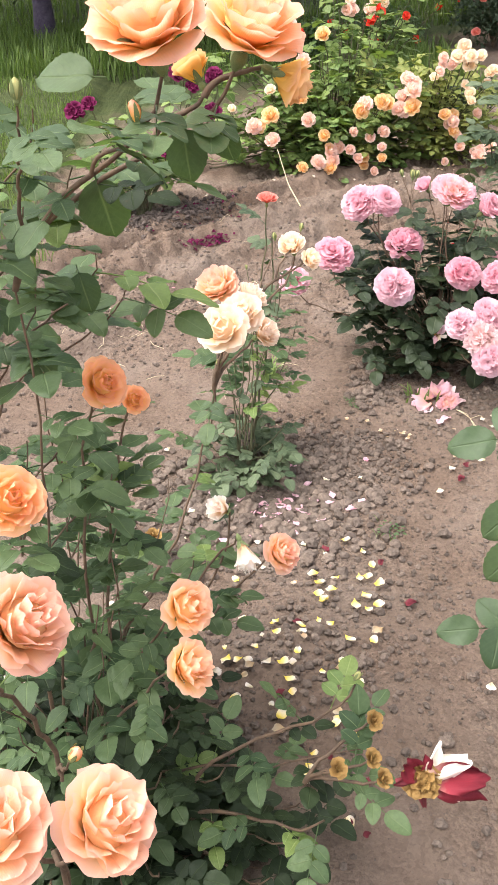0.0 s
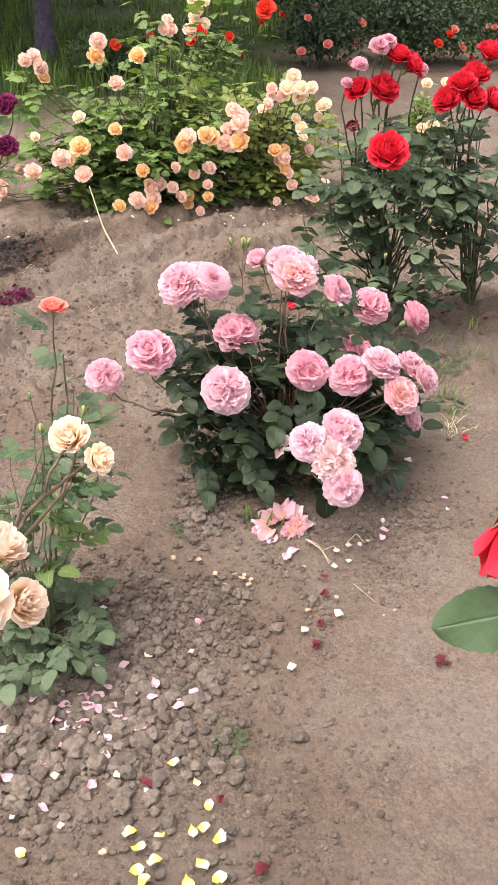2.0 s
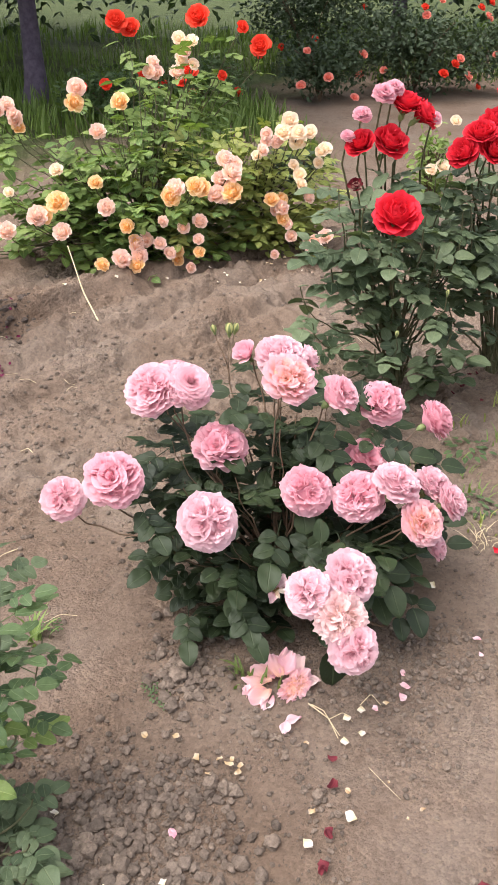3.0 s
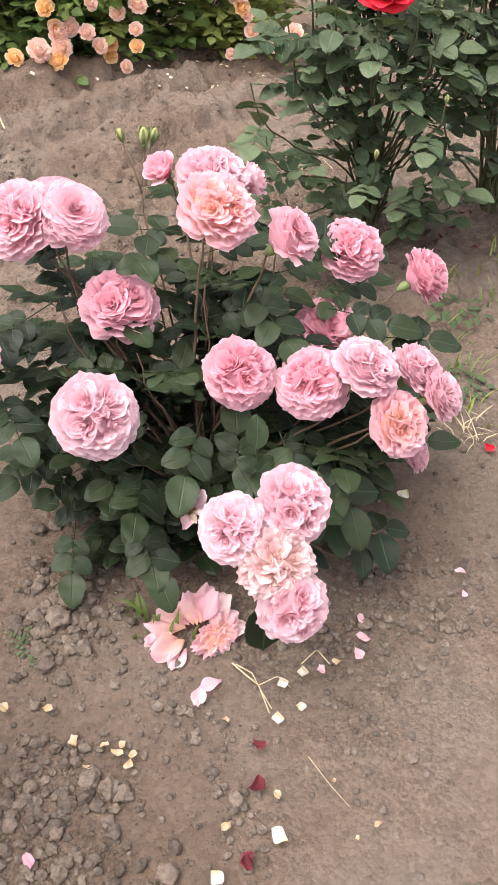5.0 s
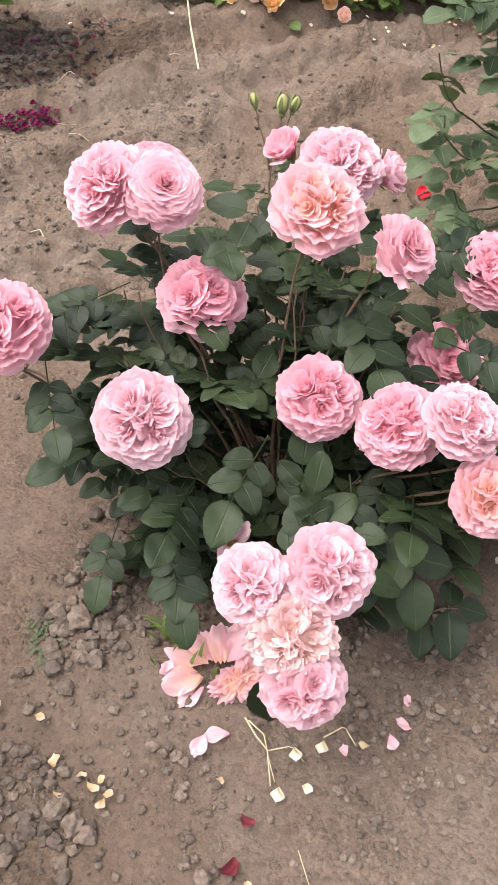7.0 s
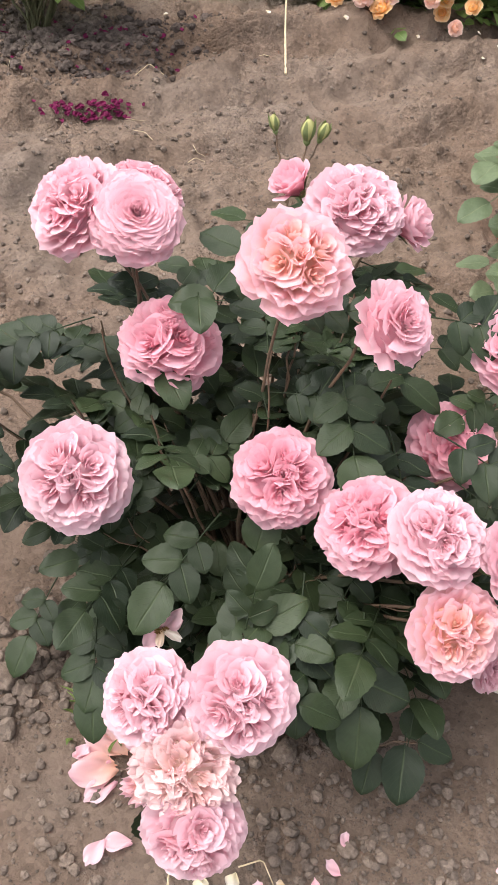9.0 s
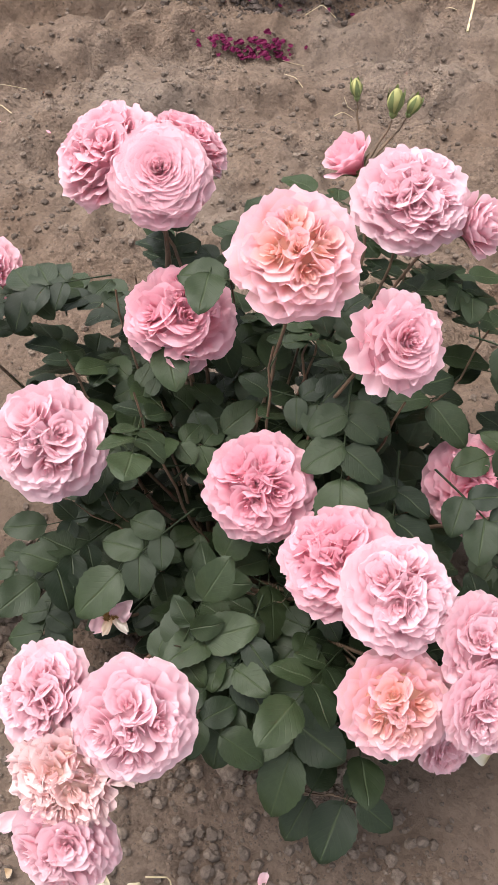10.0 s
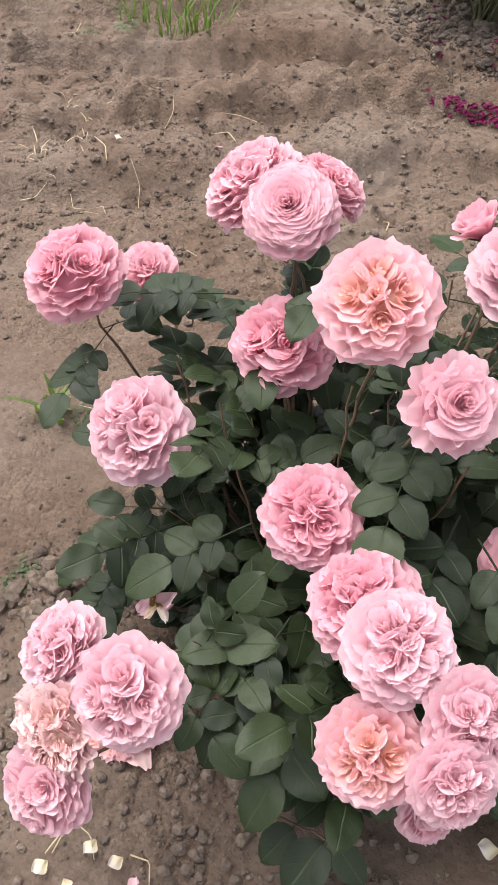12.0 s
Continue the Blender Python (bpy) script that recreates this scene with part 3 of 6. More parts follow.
def bud_mesh(name, mat, seed):
    """A closed bud: an egg of tightly rolled petals with a slight twist, drawn to a blunt point."""
    w, t = np.meshgrid(np.linspace(0, 2 * np.pi, 17), np.linspace(0, 1, 10))
    r = 0.37 * np.sin(np.pi * np.clip(0.12 + 0.86 * t, 0, 1)) ** 0.8 * (1 + 0.07 * np.cos(3 * w + 4 * t + seed))
    b = Build()
    b.grid(np.stack([r * np.cos(w), r * np.sin(w), -0.5 + 1.15 * t], -1), np.stack([w / 6.2832, t], -1))
    for k in range(3):
        az = k * 2.1 + seed
        u, v = np.meshgrid(np.linspace(-1, 1, 6), np.linspace(0, 1, 6))
        q = 0.39 * np.sin(np.pi * np.clip(0.12 + 0.78 * v, 0, 1)) ** 0.8
        a = az + 0.9 * u * (1 - 0.45 * v)
        b.grid(np.stack([q * np.cos(a), q * np.sin(a), -0.5 + 1.08 * v], -1), np.stack([u / 2 + 0.5, v], -1))
    return b.mesh(name, mat)


def calyx_mesh(name, long=1.0, spread=0.5):
    """The green cup under a bloom with five pointed sepals."""
    g = random.Random(len(name))
    b = Build()
    t = np.linspace(0, 1, 6)
    b.tube(np.stack([0 * t, 0 * t, -0.95 + 0.5 * t], -1), np.array([0.05, 0.11, 0.16, 0.17, 0.15, 0.10]), 8)
    for k in range(5):
        az = k * 2 * math.pi / 5
        u, v = np.meshgrid(np.linspace(-1, 1, 4), np.linspace(0, 1, 6))
        w = 0.15 * (1 - v) ** 0.7 + 0.015
        r = 0.12 + spread * v * long
        z = -0.5 + long * (0.75 * v - 0.55 * spread * v**2) + 0.3 * w * u**2
        ca, sa = math.cos(az), math.sin(az)
        b.grid(np.stack([r * ca - u * w * sa, r * sa + u * w * ca, z], -1), np.stack([u / 2 + 0.5, v], -1))
    return b.mesh(name, SEPAL)


def bud_calyx_mesh(name):
    """The cup of a bud with five long sepals that hug it and part at their tips."""
    b = Build()
    t = np.linspace(0, 1, 6)
    b.tube(np.stack([0 * t, 0 * t, -0.85 + 0.45 * t], -1), np.array([0.06, 0.13, 0.20, 0.21, 0.20, 0.16]), 8)
    for k in range(5):
        u, v = np.meshgrid(np.linspace(-1, 1, 5), np.linspace(0, 1, 9))
        r = 0.41 * np.sin(np.pi * np.clip(0.12 + 0.72 * v, 0, 1)) ** 0.8 + 0.30 * np.clip(v - 0.62, 0, 1) ** 1.2 * (1 + 0.5 * (k % 2))
        a = k * 1.2566 + u * 0.52 * (1 - v) ** 0.55
        b.grid(np.stack([r * np.cos(a), r * np.sin(a), -0.52 + 1.20 * v], -1), np.stack([u / 2 + 0.5, v], -1))
    return b.mesh(name, SEPAL)


def leaf_set(name, mat, detail=True, slim=1.0):
    return [rose_leaf_mesh(name, mat, 10 * k + len(name), p, detail, slim) for k, p in enumerate((2, 2, 2, 1, 3, 2))]


LEAVES_DARK = leaf_set("dark_leaf", LEAF_DARK)
LEAF_ONE, LEAF_ONE_MID = single_leaf_mesh("dark_leaflet", LEAF_DARK, 1), single_leaf_mesh("mid_leaflet", LEAF_MID, 2)
LEAVES_MID = leaf_set("mid_leaf", LEAF_MID, slim=0.92)
LEAVES_SIDE = leaf_set("smooth_leaf", LEAF_SIDE)
LEAVES_GREY = leaf_set("grey_leaf", LEAF_GREY)
LEAVES_SHADED = leaf_set("shaded_leaf", LEAF_SHADED)
LEAVES_FRESH = leaf_set("fresh_leaf", LEAF_FRESH, slim=0.9)
LEAVES_PEACH = leaf_set("bush_leaf", LEAF_BRIGHT, False)
LEAVES_FRESH_FAR = leaf_set("light_leaf", LEAF_FRESH, False)
LEAVES_PALE = leaf_set("pale_leaf", LEAF_YELLOW, False, 0.85)

B_PINK = [rosette_mesh("pink_bloom", PINK, k, outer=106 + 4 * (k % 2), flat=0.70 + 0.05 * (k % 3), swirls=(1, 4, 3, 4)[k]) for k in range(4)]
B_DEEP = [rosette_mesh("deep_pink_bloom", PINK_DEEP, 20 + k, outer=110, flat=0.82, swirls=(4, 3, 5)[k]) for k in range(3)]
B_PALE = [rosette_mesh("pale_pink_bloom", PINK_PALE, 30 + k, outer=106, flat=0.74, swirls=(4, 5, 3)[k]) for k in range(3)]
B_PP = [rosette_mesh("peach_hearted_bloom", PINK_PEACH, 40 + k, n=150, outer=100, flat=0.66, swirls=4, pointed=0.05, heart=58) for k in range(2)]
B_OPEN = [rosette_mesh("open_pink_bloom", PINK, 50 + k, 84, 92, 0.80, 0.05, heart=46, swirls=1) for k in range(2)]
B_SIDE = [cupped_mesh("half_open_bloom", PINK if k else PINK_DEEP, 55 + k, 26, 62, 0.9, 0.03, wide=0.55) for k in range(2)]
B_WILT = [rosette_mesh("faded_bloom", WILTED, 60, n=150, outer=100, flat=0.55, ruffle=0.075, swirls=5)]
B_APR = [cupped_mesh("apricot_bloom", (APRICOT_SOFT, APRICOT_PINK, APRICOT_SOFT)[k], 70 + k, (26, 34, 24)[k], (88, 92, 80)[k], 0.9, 0.045, 11, 8, wide=0.64) for k in range(3)]
B_GOLD = [cupped_mesh("golden_bloom", GOLD, 77, 26, 66, 1.0, 0.035, 9, 7, 0.7)]
B_ORANGE = [cupped_mesh("orange_bloom", ORANGE, 75, 30, 78, 0.95, 0.04, 9, 7, 0.62)]
B_CREAM = [cupped_mesh("cream_bloom", CREAM, 80 + k, 26, (92, 66)[k], 0.9, 0.05, wide=0.6) for k in range(2)]
B_IVORY = [cupped_mesh("ivory_bloom", IVORY, 83 + k, 13, (58, 50)[k], 1.45, 0.09, wide=0.58) for k in range(2)]
B_TOP = [cupped_mesh("apricot_open_bloom", m, 85 + k, 30, 98, 0.85, 0.045, 13, 9, 0.72) for k, m in enumerate((APRICOT, APRICOT))]
B_MINI = [cupped_mesh("small_bloom", (PEACH, BLUSH, PEACH, BLUSH)[k], 90 + k, 28, (96, 92, 78, 100)[k], 0.85, 0.05, 5, 5, 0.5) for k in range(4)]
B_PALEMINI = [cupped_mesh("pale_small_bloom", CREAM, 96, 20, 92, 0.7, 0.05, 5, 5)]
B_RED = [cupped_mesh("red_bloom", RED, 100 + k, 32, (100, 78)[k], 0.75, 0.045) for k in range(2)]
B_SCARLET = [cupped_mesh("scarlet_bloom", SCARLET, 105, 22, 90, 0.75, 0.04, 5, 5)]
B_CORAL = [cupped_mesh("coral_bloom", CORAL, 107, 24, 92, 0.5, 0.04, 5, 5)]
B_PLUM = [rosette_mesh("plum_bloom", PLUM, 110, n=46, outer=104, flat=0.7, ruffle=0.05, nu=5, nv=5)]
BUD = [bud_mesh("bud", m, k) for k, m in enumerate((BUD_GREEN, APRICOT, PINK_DEEP))]
CALYX, CALYX_LONG = calyx_mesh("calyx"), bud_calyx_mesh("bud_calyx")


# ---- how a rose bush grows ----
class Bush:
    def __init__(self, name, at, label, leaves, seed, category="rose bush", group="rose bushes", leaf_size=1.0, stem=None, thick=0.0042):
        self.g = random.Random(seed)
        self.base = on_ground(at[0], at[1], -0.012)
        self.ob = thing(name, self.base, label, category, group)
        self.leaves, self.leaf_size, self.stem, self.thick = leaves, leaf_size, stem or CANE_GREEN, thick
        self.blooms = []
        self.keep = lambda p: True
        self.waiting = []
        self.shoots = []
        # directions towards the camera in which nothing may hide a bloom
        self.clear = ()

    def local(self, m):
        return Matrix.Translation(-self.base) @ m

    def bloom(self, meshes, at, towards, size, label="", calyx=True, stalk=True, start=None, reach=0.5, leaves=4, kind="bloom", via=None, low=0.4):
        """A bloom of the given breadth, its calyx, and a leafy cane that carries it."""
        g = self.g
        at, towards = Vector(at), Vector(towards).normalized()
        ob = part(kind, g.choice(meshes), self.ob, self.local(facing(at, towards, g.uniform(0, 6.3), size / 2)), label)
        if calyx:
            part("calyx", CALYX, ob)
        self.blooms.append((at, towards, size / 2))
        if stalk:
            self.cane(start, at - towards * size * 0.44, leaves, reach, ends=towards, via=via, low=low)
        return ob

    def bud(self, at, towards, size, mesh=0, start=None, leaves=2, stalk=True):
        ob = part("bud", BUD[mesh], self.ob, self.local(facing(at, towards, self.g.uniform(0, 6.3), size / 2)), "closed green rose bud" if mesh == 0 else "")
        part("calyx", CALYX_LONG, ob)
        if stalk:
            self.cane(start, Vector(at) - Vector(towards).normalized() * size * 0.45, leaves, 0.5, ends=Vector(towards), thin=0.6)

    def blocked(self, p):
        for c, f, r in self.blooms:
            d = p - c
            if d.length < r + 0.014:
                return True
            for axis in (f, *self.clear):
                h = d.dot(axis)
                if h > -0.45 * r and (d - axis * h).length < r * 1.15 and h < 0.16:
                    return True
        return False

    def cane(self, start, end, leaves, reach=0.5, ends=None, thin=1.0, low=0.25, via=None, spread=0.85):
        g = self.g
        end = Vector(end)
        if start is None:
            a = g.uniform(0, 6.3)
            start = self.base + Vector((0.02 * math.cos(a), 0.02 * math.sin(a), 0.005))
        start = Vector(start)
        span = (end - start).length
        lead = Vector(ends) if ends is not None else Vector((0, 0, 1))
        c1 = start + Vector((0, 0, 1)) * span * 0.30 + (end - start) * 0.12 if via is None else Vector(via)
        c2 = end - (lead * 0.6 + UP * 0.5 + (end - start).normalized() * 0.4) * span * 0.22
        t = np.linspace(0, 1, 14)[:, None]
        p = (1 - t) ** 3 * np.array(start) + 3 * t * (1 - t) ** 2 * np.array(c1) + 3 * t**2 * (1 - t) * np.array(c2) + t**3 * np.array(end)
        p[1:-1] += np.array([[g.gauss(0, 0.006 * span) for _ in range(3)] for _ in range(12)])
        self.shoots.append((p, leaves, thin, low, spread, ends is None, g.uniform(0, 6.3)))

    def put_out(self, p, leaves, thin, low, spread, free, turn):
        """One cane, led round the blooms in its way."""
        g = self.g
        last = len(p) - 1
        for c, f, r in self.blooms:
            c = np.array(c)
            if not free and np.linalg.norm(p[-1] - c) < 1.25 * r:
                continue
            d = p - c
            far = np.linalg.norm(d, axis=1)[:, None]
            p = np.where((far < r) & (np.arange(len(p)) > 2)[:, None], c + d / (far + 1e-6) * r * 1.02, p)
        if free:
            while last > 5 and (self.blocked(Vector(p[last])) or self.blocked(Vector(p[last - 1]))):
                last -= 1
            hidden = [self.blocked(Vector(q)) for q in p[3:last]]
            if any(hidden):
                last = 3 + hidden.index(True)
            if last < 5:
                return
        b = Build()
        b.tube(p[: last + 1] - np.array(self.base), np.linspace(self.thick, self.thick * (0.45 if last == len(p) - 1 else 0.2), last + 1) * thin, 6)
        part("cane", b.mesh("cane", self.stem), self.ob)
        for k in range(leaves):
            f = low + (0.97 - low) * (k + g.uniform(0.2, 0.8)) / max(1, leaves)
            turn += GOLDEN
            i = min(12, int(f * 13))
            if i >= last:
                break
            here = Vector(p[i] + (p[i + 1] - p[i]) * (f * 13 - i))
            self.waiting.append((here, turn, spread))

    def grow(self):
        """Puts out the leaves, once every bloom has its place."""
        for shoot in self.shoots:
            self.put_out(*shoot)
        self.shoots = []
        for here, turn, spread in self.waiting:
            self.leaf(here, turn, spread)
        self.waiting = []

    def leaf(self, here, turn, spread=0.85, size=None, along=None, normal=None, mesh=None, force=False):
        g = self.g
        out = Vector((here.x - self.base.x, here.y - self.base.y, 0))
        out = out.normalized() if out.length > 0.02 else Vector((math.cos(turn), math.sin(turn), 0))
        ring = Vector((math.cos(turn), math.sin(turn), 0))
        size = size or self.leaf_size * g.uniform(0.78, 1.15)
        for _ in range(4):
            d = Vector(along) if along else (ring * spread + out * 0.55 + UP * g.uniform(-0.25, 0.45)).normalized()
            n = Vector(normal) if normal else (UP + d * g.uniform(-0.1, 0.5) + Vector((g.gauss(0, 0.25), g.gauss(0, 0.25), 0))).normalized()
            mid, tip = here + d * 0.055 * size, here + d * 0.10 * size
            low = tip.z < 0.25 and tip.z < float(ground_height(tip.x, tip.y)) + 0.012
            if force or not (low or self.blocked(mid) or self.blocked(tip) or not self.keep(mid) or not self.keep(tip)):
                return part("leaf", mesh or g.choice(self.leaves), self.ob, self.local(frame_from(here, d, n, size)))
            a = g.uniform(0, 6.3)
            ring = Vector((math.cos(a), math.sin(a), 0))
            along = None
        return None

    def fill(self, centre, radii, canes, leaves, floor=0.05, low=0.35, thin=0.8, spread=0.85):
        """Leafy canes without blooms that end at the rim of an ellipsoid."""
        g = self.g
        for k in range(canes):
            a = k * GOLDEN + g.gauss(0, 0.2)
            zc = g.uniform(-0.75, 0.92)
            rr = math.sqrt(1 - zc * zc) * g.uniform(0.72, 1.0)
            end = Vector(centre) + Vector((radii[0] * rr * math.cos(a), radii[1] * rr * math.sin(a), radii[2] * zc))
            end.z = max(end.z, float(ground_height(end.x, end.y)) + floor)
            self.cane(None, end, leaves, low=low, thin=thin, spread=spread)

# ---- the pink rose bush in the middle ----
pink = Bush("pink_rose_bush", (0.49, 2.13), "pink shrub rose with ruffled blooms and dark leaves in soil", LEAVES_DARK, 3, leaf_size=0.78, stem=CANE_BROWN, thick=0.0030)
pink.clear = CAMERA_SIDES
pink.bloom(B_PALE[:1], (0.339, 2.053, 0.285), (0.15, -0.62, 0.72), 0.104)
pink.bloom(B_DEEP[:1], (0.518, 2.105, 0.293), (0.12, -0.5, 0.75), 0.093)
pink.bloom(B_DEEP, (0.381, 2.192, 0.343), (0.08, -0.25, 0.95), 0.101)
pink.bloom(B_PP, (0.494, 2.173, 0.476), (0.25, -0.5, 0.80), 0.097, "pink bloom with a peach heart")
pink.bloom(B_PALE, (0.518, 2.339, 0.437), (0.15, -0.25, 0.95), 0.102)
pink.bloom(B_SIDE[:1], (0.454, 2.354, 0.444), (-0.55, -0.25, 0.75), 0.056)
pink.bloom(B_SIDE[1:], (0.569, 2.363, 0.420), (0.75, -0.1, 0.45), 0.064)
pink.bloom(B_OPEN, (0.581, 2.167, 0.442), (0.60, -0.30, 0.70), 0.080)
pink.bloom(B_DEEP, (0.706, 2.297, 0.347), (0.15, -0.40, 0.88), 0.096)
pink.bloom(B_DEEP, (0.774, 2.192, 0.364), (0.75, -0.1, 0.5), 0.078)
pink.bloom(B_DEEP, (0.665, 2.229, 0.266), (0.25, -0.30, 0.9), 0.092)
pink.bloom(B_DEEP, (0.606, 2.080, 0.289), (-0.25, -0.40, 0.80), 0.095)
pink.bloom(B_PALE[1:2], (0.660, 2.052, 0.328), (0.30, -0.15, 0.93), 0.086)
pink.bloom(B_PALE, (0.727, 2.056, 0.316), (0.60, -0.2, 0.78), 0.074)
pink.bloom(B_PALE, (0.746, 2.018, 0.306), (0.70, -0.35, 0.55), 0.066)
pink.bloom(B_PALE, (0.736, 2.032, 0.202), (0.80, -0.2, 0.4), 0.054)
pink.bloom(B_PP, (0.692, 2.003, 0.279), (0.35, -0.62, 0.70), 0.083, "pink bloom with a peach heart")
pink.bloom(B_PALE[:1], (0.540, 1.897, 0.270), (0.30, -0.60, 0.72), 0.090)
pink.bloom(B_PALE[1:2], (0.474, 1.881, 0.258), (-0.25, -0.55, 0.78), 0.080)
pink.bloom(B_WILT, (0.513, 1.846, 0.236), (0.05, -0.85, 0.5), 0.086, "faded pink bloom with browning petals")
pink.bloom(B_PALE[2:], (0.530, 1.821, 0.194), (0.18, -0.80, 0.50), 0.082)
pink.bloom(B_DEEP[1:2], (0.192, 2.088, 0.360), (0.05, -0.35, 0.90), 0.101)
pink.bloom(B_PINK[1:2], (0.101, 2.230, 0.238), (-0.05, -0.55, 0.75), 0.084)
pink.bloom(B_PINK[1:2], (0.272, 2.245, 0.437), (-0.40, -0.45, 0.75), 0.102)
pink.bloom(B_PINK[:1], (0.331, 2.237, 0.444), (0.30, -0.50, 0.80), 0.090)
pink.bloom(B_PINK[3:], (0.318, 2.295, 0.438), (0.25, 0.45, 0.8), 0.080)
pink.bud((0.407, 2.452, 0.455), (-0.25, 0.0, 1), 0.030, 0, start=(0.432, 2.435, 0.375), leaves=0)
pink.bud((0.441, 2.472, 0.444), (0.0, 0.0, 1), 0.042, 0, start=(0.432, 2.435, 0.375), leaves=0)
pink.bud((0.456, 2.484, 0.440), (0.3, 0.1, 1), 0.034, 0, start=(0.438, 2.440, 0.385), leaves=0)
pink.cane(None, (0.434, 2.436, 0.380), 3, low=0.55, thin=0.9)
# leaves that lie over a bloom, and low sprays at the front
pink.leaf(Vector((0.420, 2.205, 0.398)), 0, along=(-0.80, -0.35, 0.05), normal=(0, -0.4, 1), size=0.75, mesh=LEAF_ONE, force=True)
pink.leaf(Vector((0.405, 2.200, 0.402)), 0, along=(0.30, -0.80, 0.0), normal=(0.1, -0.4, 1), size=0.75, mesh=LEAF_ONE, force=True)
pink.leaf(Vector((0.415, 2.215, 0.400)), 0, along=(0.20, 0.75, 0.25), normal=(0.1, -0.5, 1), size=0.72, mesh=LEAF_ONE, force=True)
# sprays round the crown of the bush
for at, along, normal, size in (((0.300, 2.200, 0.350), (-0.75, -0.55, -0.15), (-0.1, -0.4, 1), 0.9), ((0.345, 2.215, 0.365), (0.55, -0.75, -0.20), (0.1, -0.5, 1), 0.8), ((0.262, 2.175, 0.300), (-0.60, 0.55, -0.05), (0, -0.4, 1), 0.8),
                                ((0.470, 2.300, 0.385), (-0.85, 0.10, 0.10), (0, -0.4, 1), 0.9), ((0.610, 2.290, 0.370), (0.80, 0.05, 0.05), (0, -0.4, 1), 0.9), ((0.640, 2.160, 0.345), (0.85, -0.30, -0.05), (0, -0.4, 1), 0.9),
                                ((0.545, 2.200, 0.360), (0.35, -0.85, -0.25), (0, -0.5, 1), 1.0), ((0.700, 2.140, 0.310), (0.90, -0.10, 0.0), (0, -0.4, 1), 0.85), ((0.215, 2.120, 0.325), (0.35, 0.75, 0.0), (0, -0.4, 1), 0.75),
                                ((0.225, 2.105, 0.312), (0.30, -0.85, -0.20), (0, -0.4, 1), 0.8), ((0.470, 2.080, 0.255), (-0.35, -0.85, -0.25), (0, -0.5, 1), 0.95), ((0.560, 2.045, 0.245), (0.15, -0.85, -0.35), (0, -0.5, 1), 1.0),
                                ((0.620, 2.035, 0.225), (0.20, -0.85, -0.45), (0, -0.5, 1), 0.95)):
    pink.leaf(Vector(at), 0, along=along, normal=normal, size=size, force=True)
pink.leaf(Vector((0.700, 2.275, 0.312)), 0, along=(-0.55, -0.8, 0.0), normal=(0.2, -0.2, 1), size=0.62, mesh=LEAVES_DARK[0], force=True)
pink.leaf(Vector((0.735, 2.345, 0.345)), 0, along=(0.45, -0.85, -0.1), normal=(0.2, -0.5, 1), size=0.55, mesh=LEAVES_DARK[3], force=True)
pink.cane((0.560, 2.060, 0.050), (0.642, 1.967, 0.098), 0, thin=1.2)
pink.cane((0.642, 1.967, 0.098), (0.672, 1.978, 0.112), 0, thin=0.5)
pink.cane((0.672, 1.978, 0.112), (0.700, 1.986, 0.116), 0, thin=0.4)
for at, along, size in (((0.687, 1.980, 0.114), (0.10, -0.85, -0.30), 0.92), ((0.698, 1.986, 0.116), (0.85, -0.10, -0.10), 0.62), ((0.690, 1.986, 0.115), (0.05, 0.85, 0.10), 0.62),
                        ((0.660, 1.971, 0.105), (-0.02, -0.80, -0.35), 0.72), ((0.660, 1.976, 0.108), (0.0, 0.85, 0.15), 0.62)):
    pink.leaf(Vector(at), 0, along=along, normal=(0.1, -0.35, 1), size=size, mesh=LEAF_ONE, force=True)
pink.leaf(Vector((0.615, 2.045, 0.150)), 0, along=(0.20, -0.80, -0.20), normal=(0.1, -0.45, 1), size=0.9, mesh=LEAVES_DARK[3], force=True)
pink.leaf(Vector((0.505, 1.835, 0.185)), 0, along=(-0.05, -0.35, -0.92), normal=(0.1, -0.9, 0.4), size=1.15, mesh=LEAF_ONE, force=True)
pink.cane(None, (0.445, 1.965, 0.190), 2, low=0.6)
pink.leaf(Vector((0.385, 2.015, 0.165)), 0, along=(0.10, -0.90, -0.20), normal=(0.0, -0.5, 1), size=0.76, mesh=LEAVES_DARK[0], force=True)
pink.leaf(Vector((0.305, 2.055, 0.115)), 0, along=(-0.15, -0.90, -0.30), normal=(-0.1, -0.5, 1), size=0.78, mesh=LEAVES_DARK[1], force=True)
pink.leaf(Vector((0.375, 2.000, 0.165)), 0, along=(0.25, -0.85, -0.25), normal=(0.0, -0.5, 1), size=0.85, mesh=LEAVES_DARK[2], force=True)
pink.leaf(Vector((0.60, 2.20, 0.30)), 0, along=(0.35, -0.9, 0.05), normal=(0.1, -0.3, 1), size=1.1, mesh=LEAVES_DARK[1], force=True)
pink.blooms.append((Vector((0.438, 1.92, 0.02)), UP, 0.085))
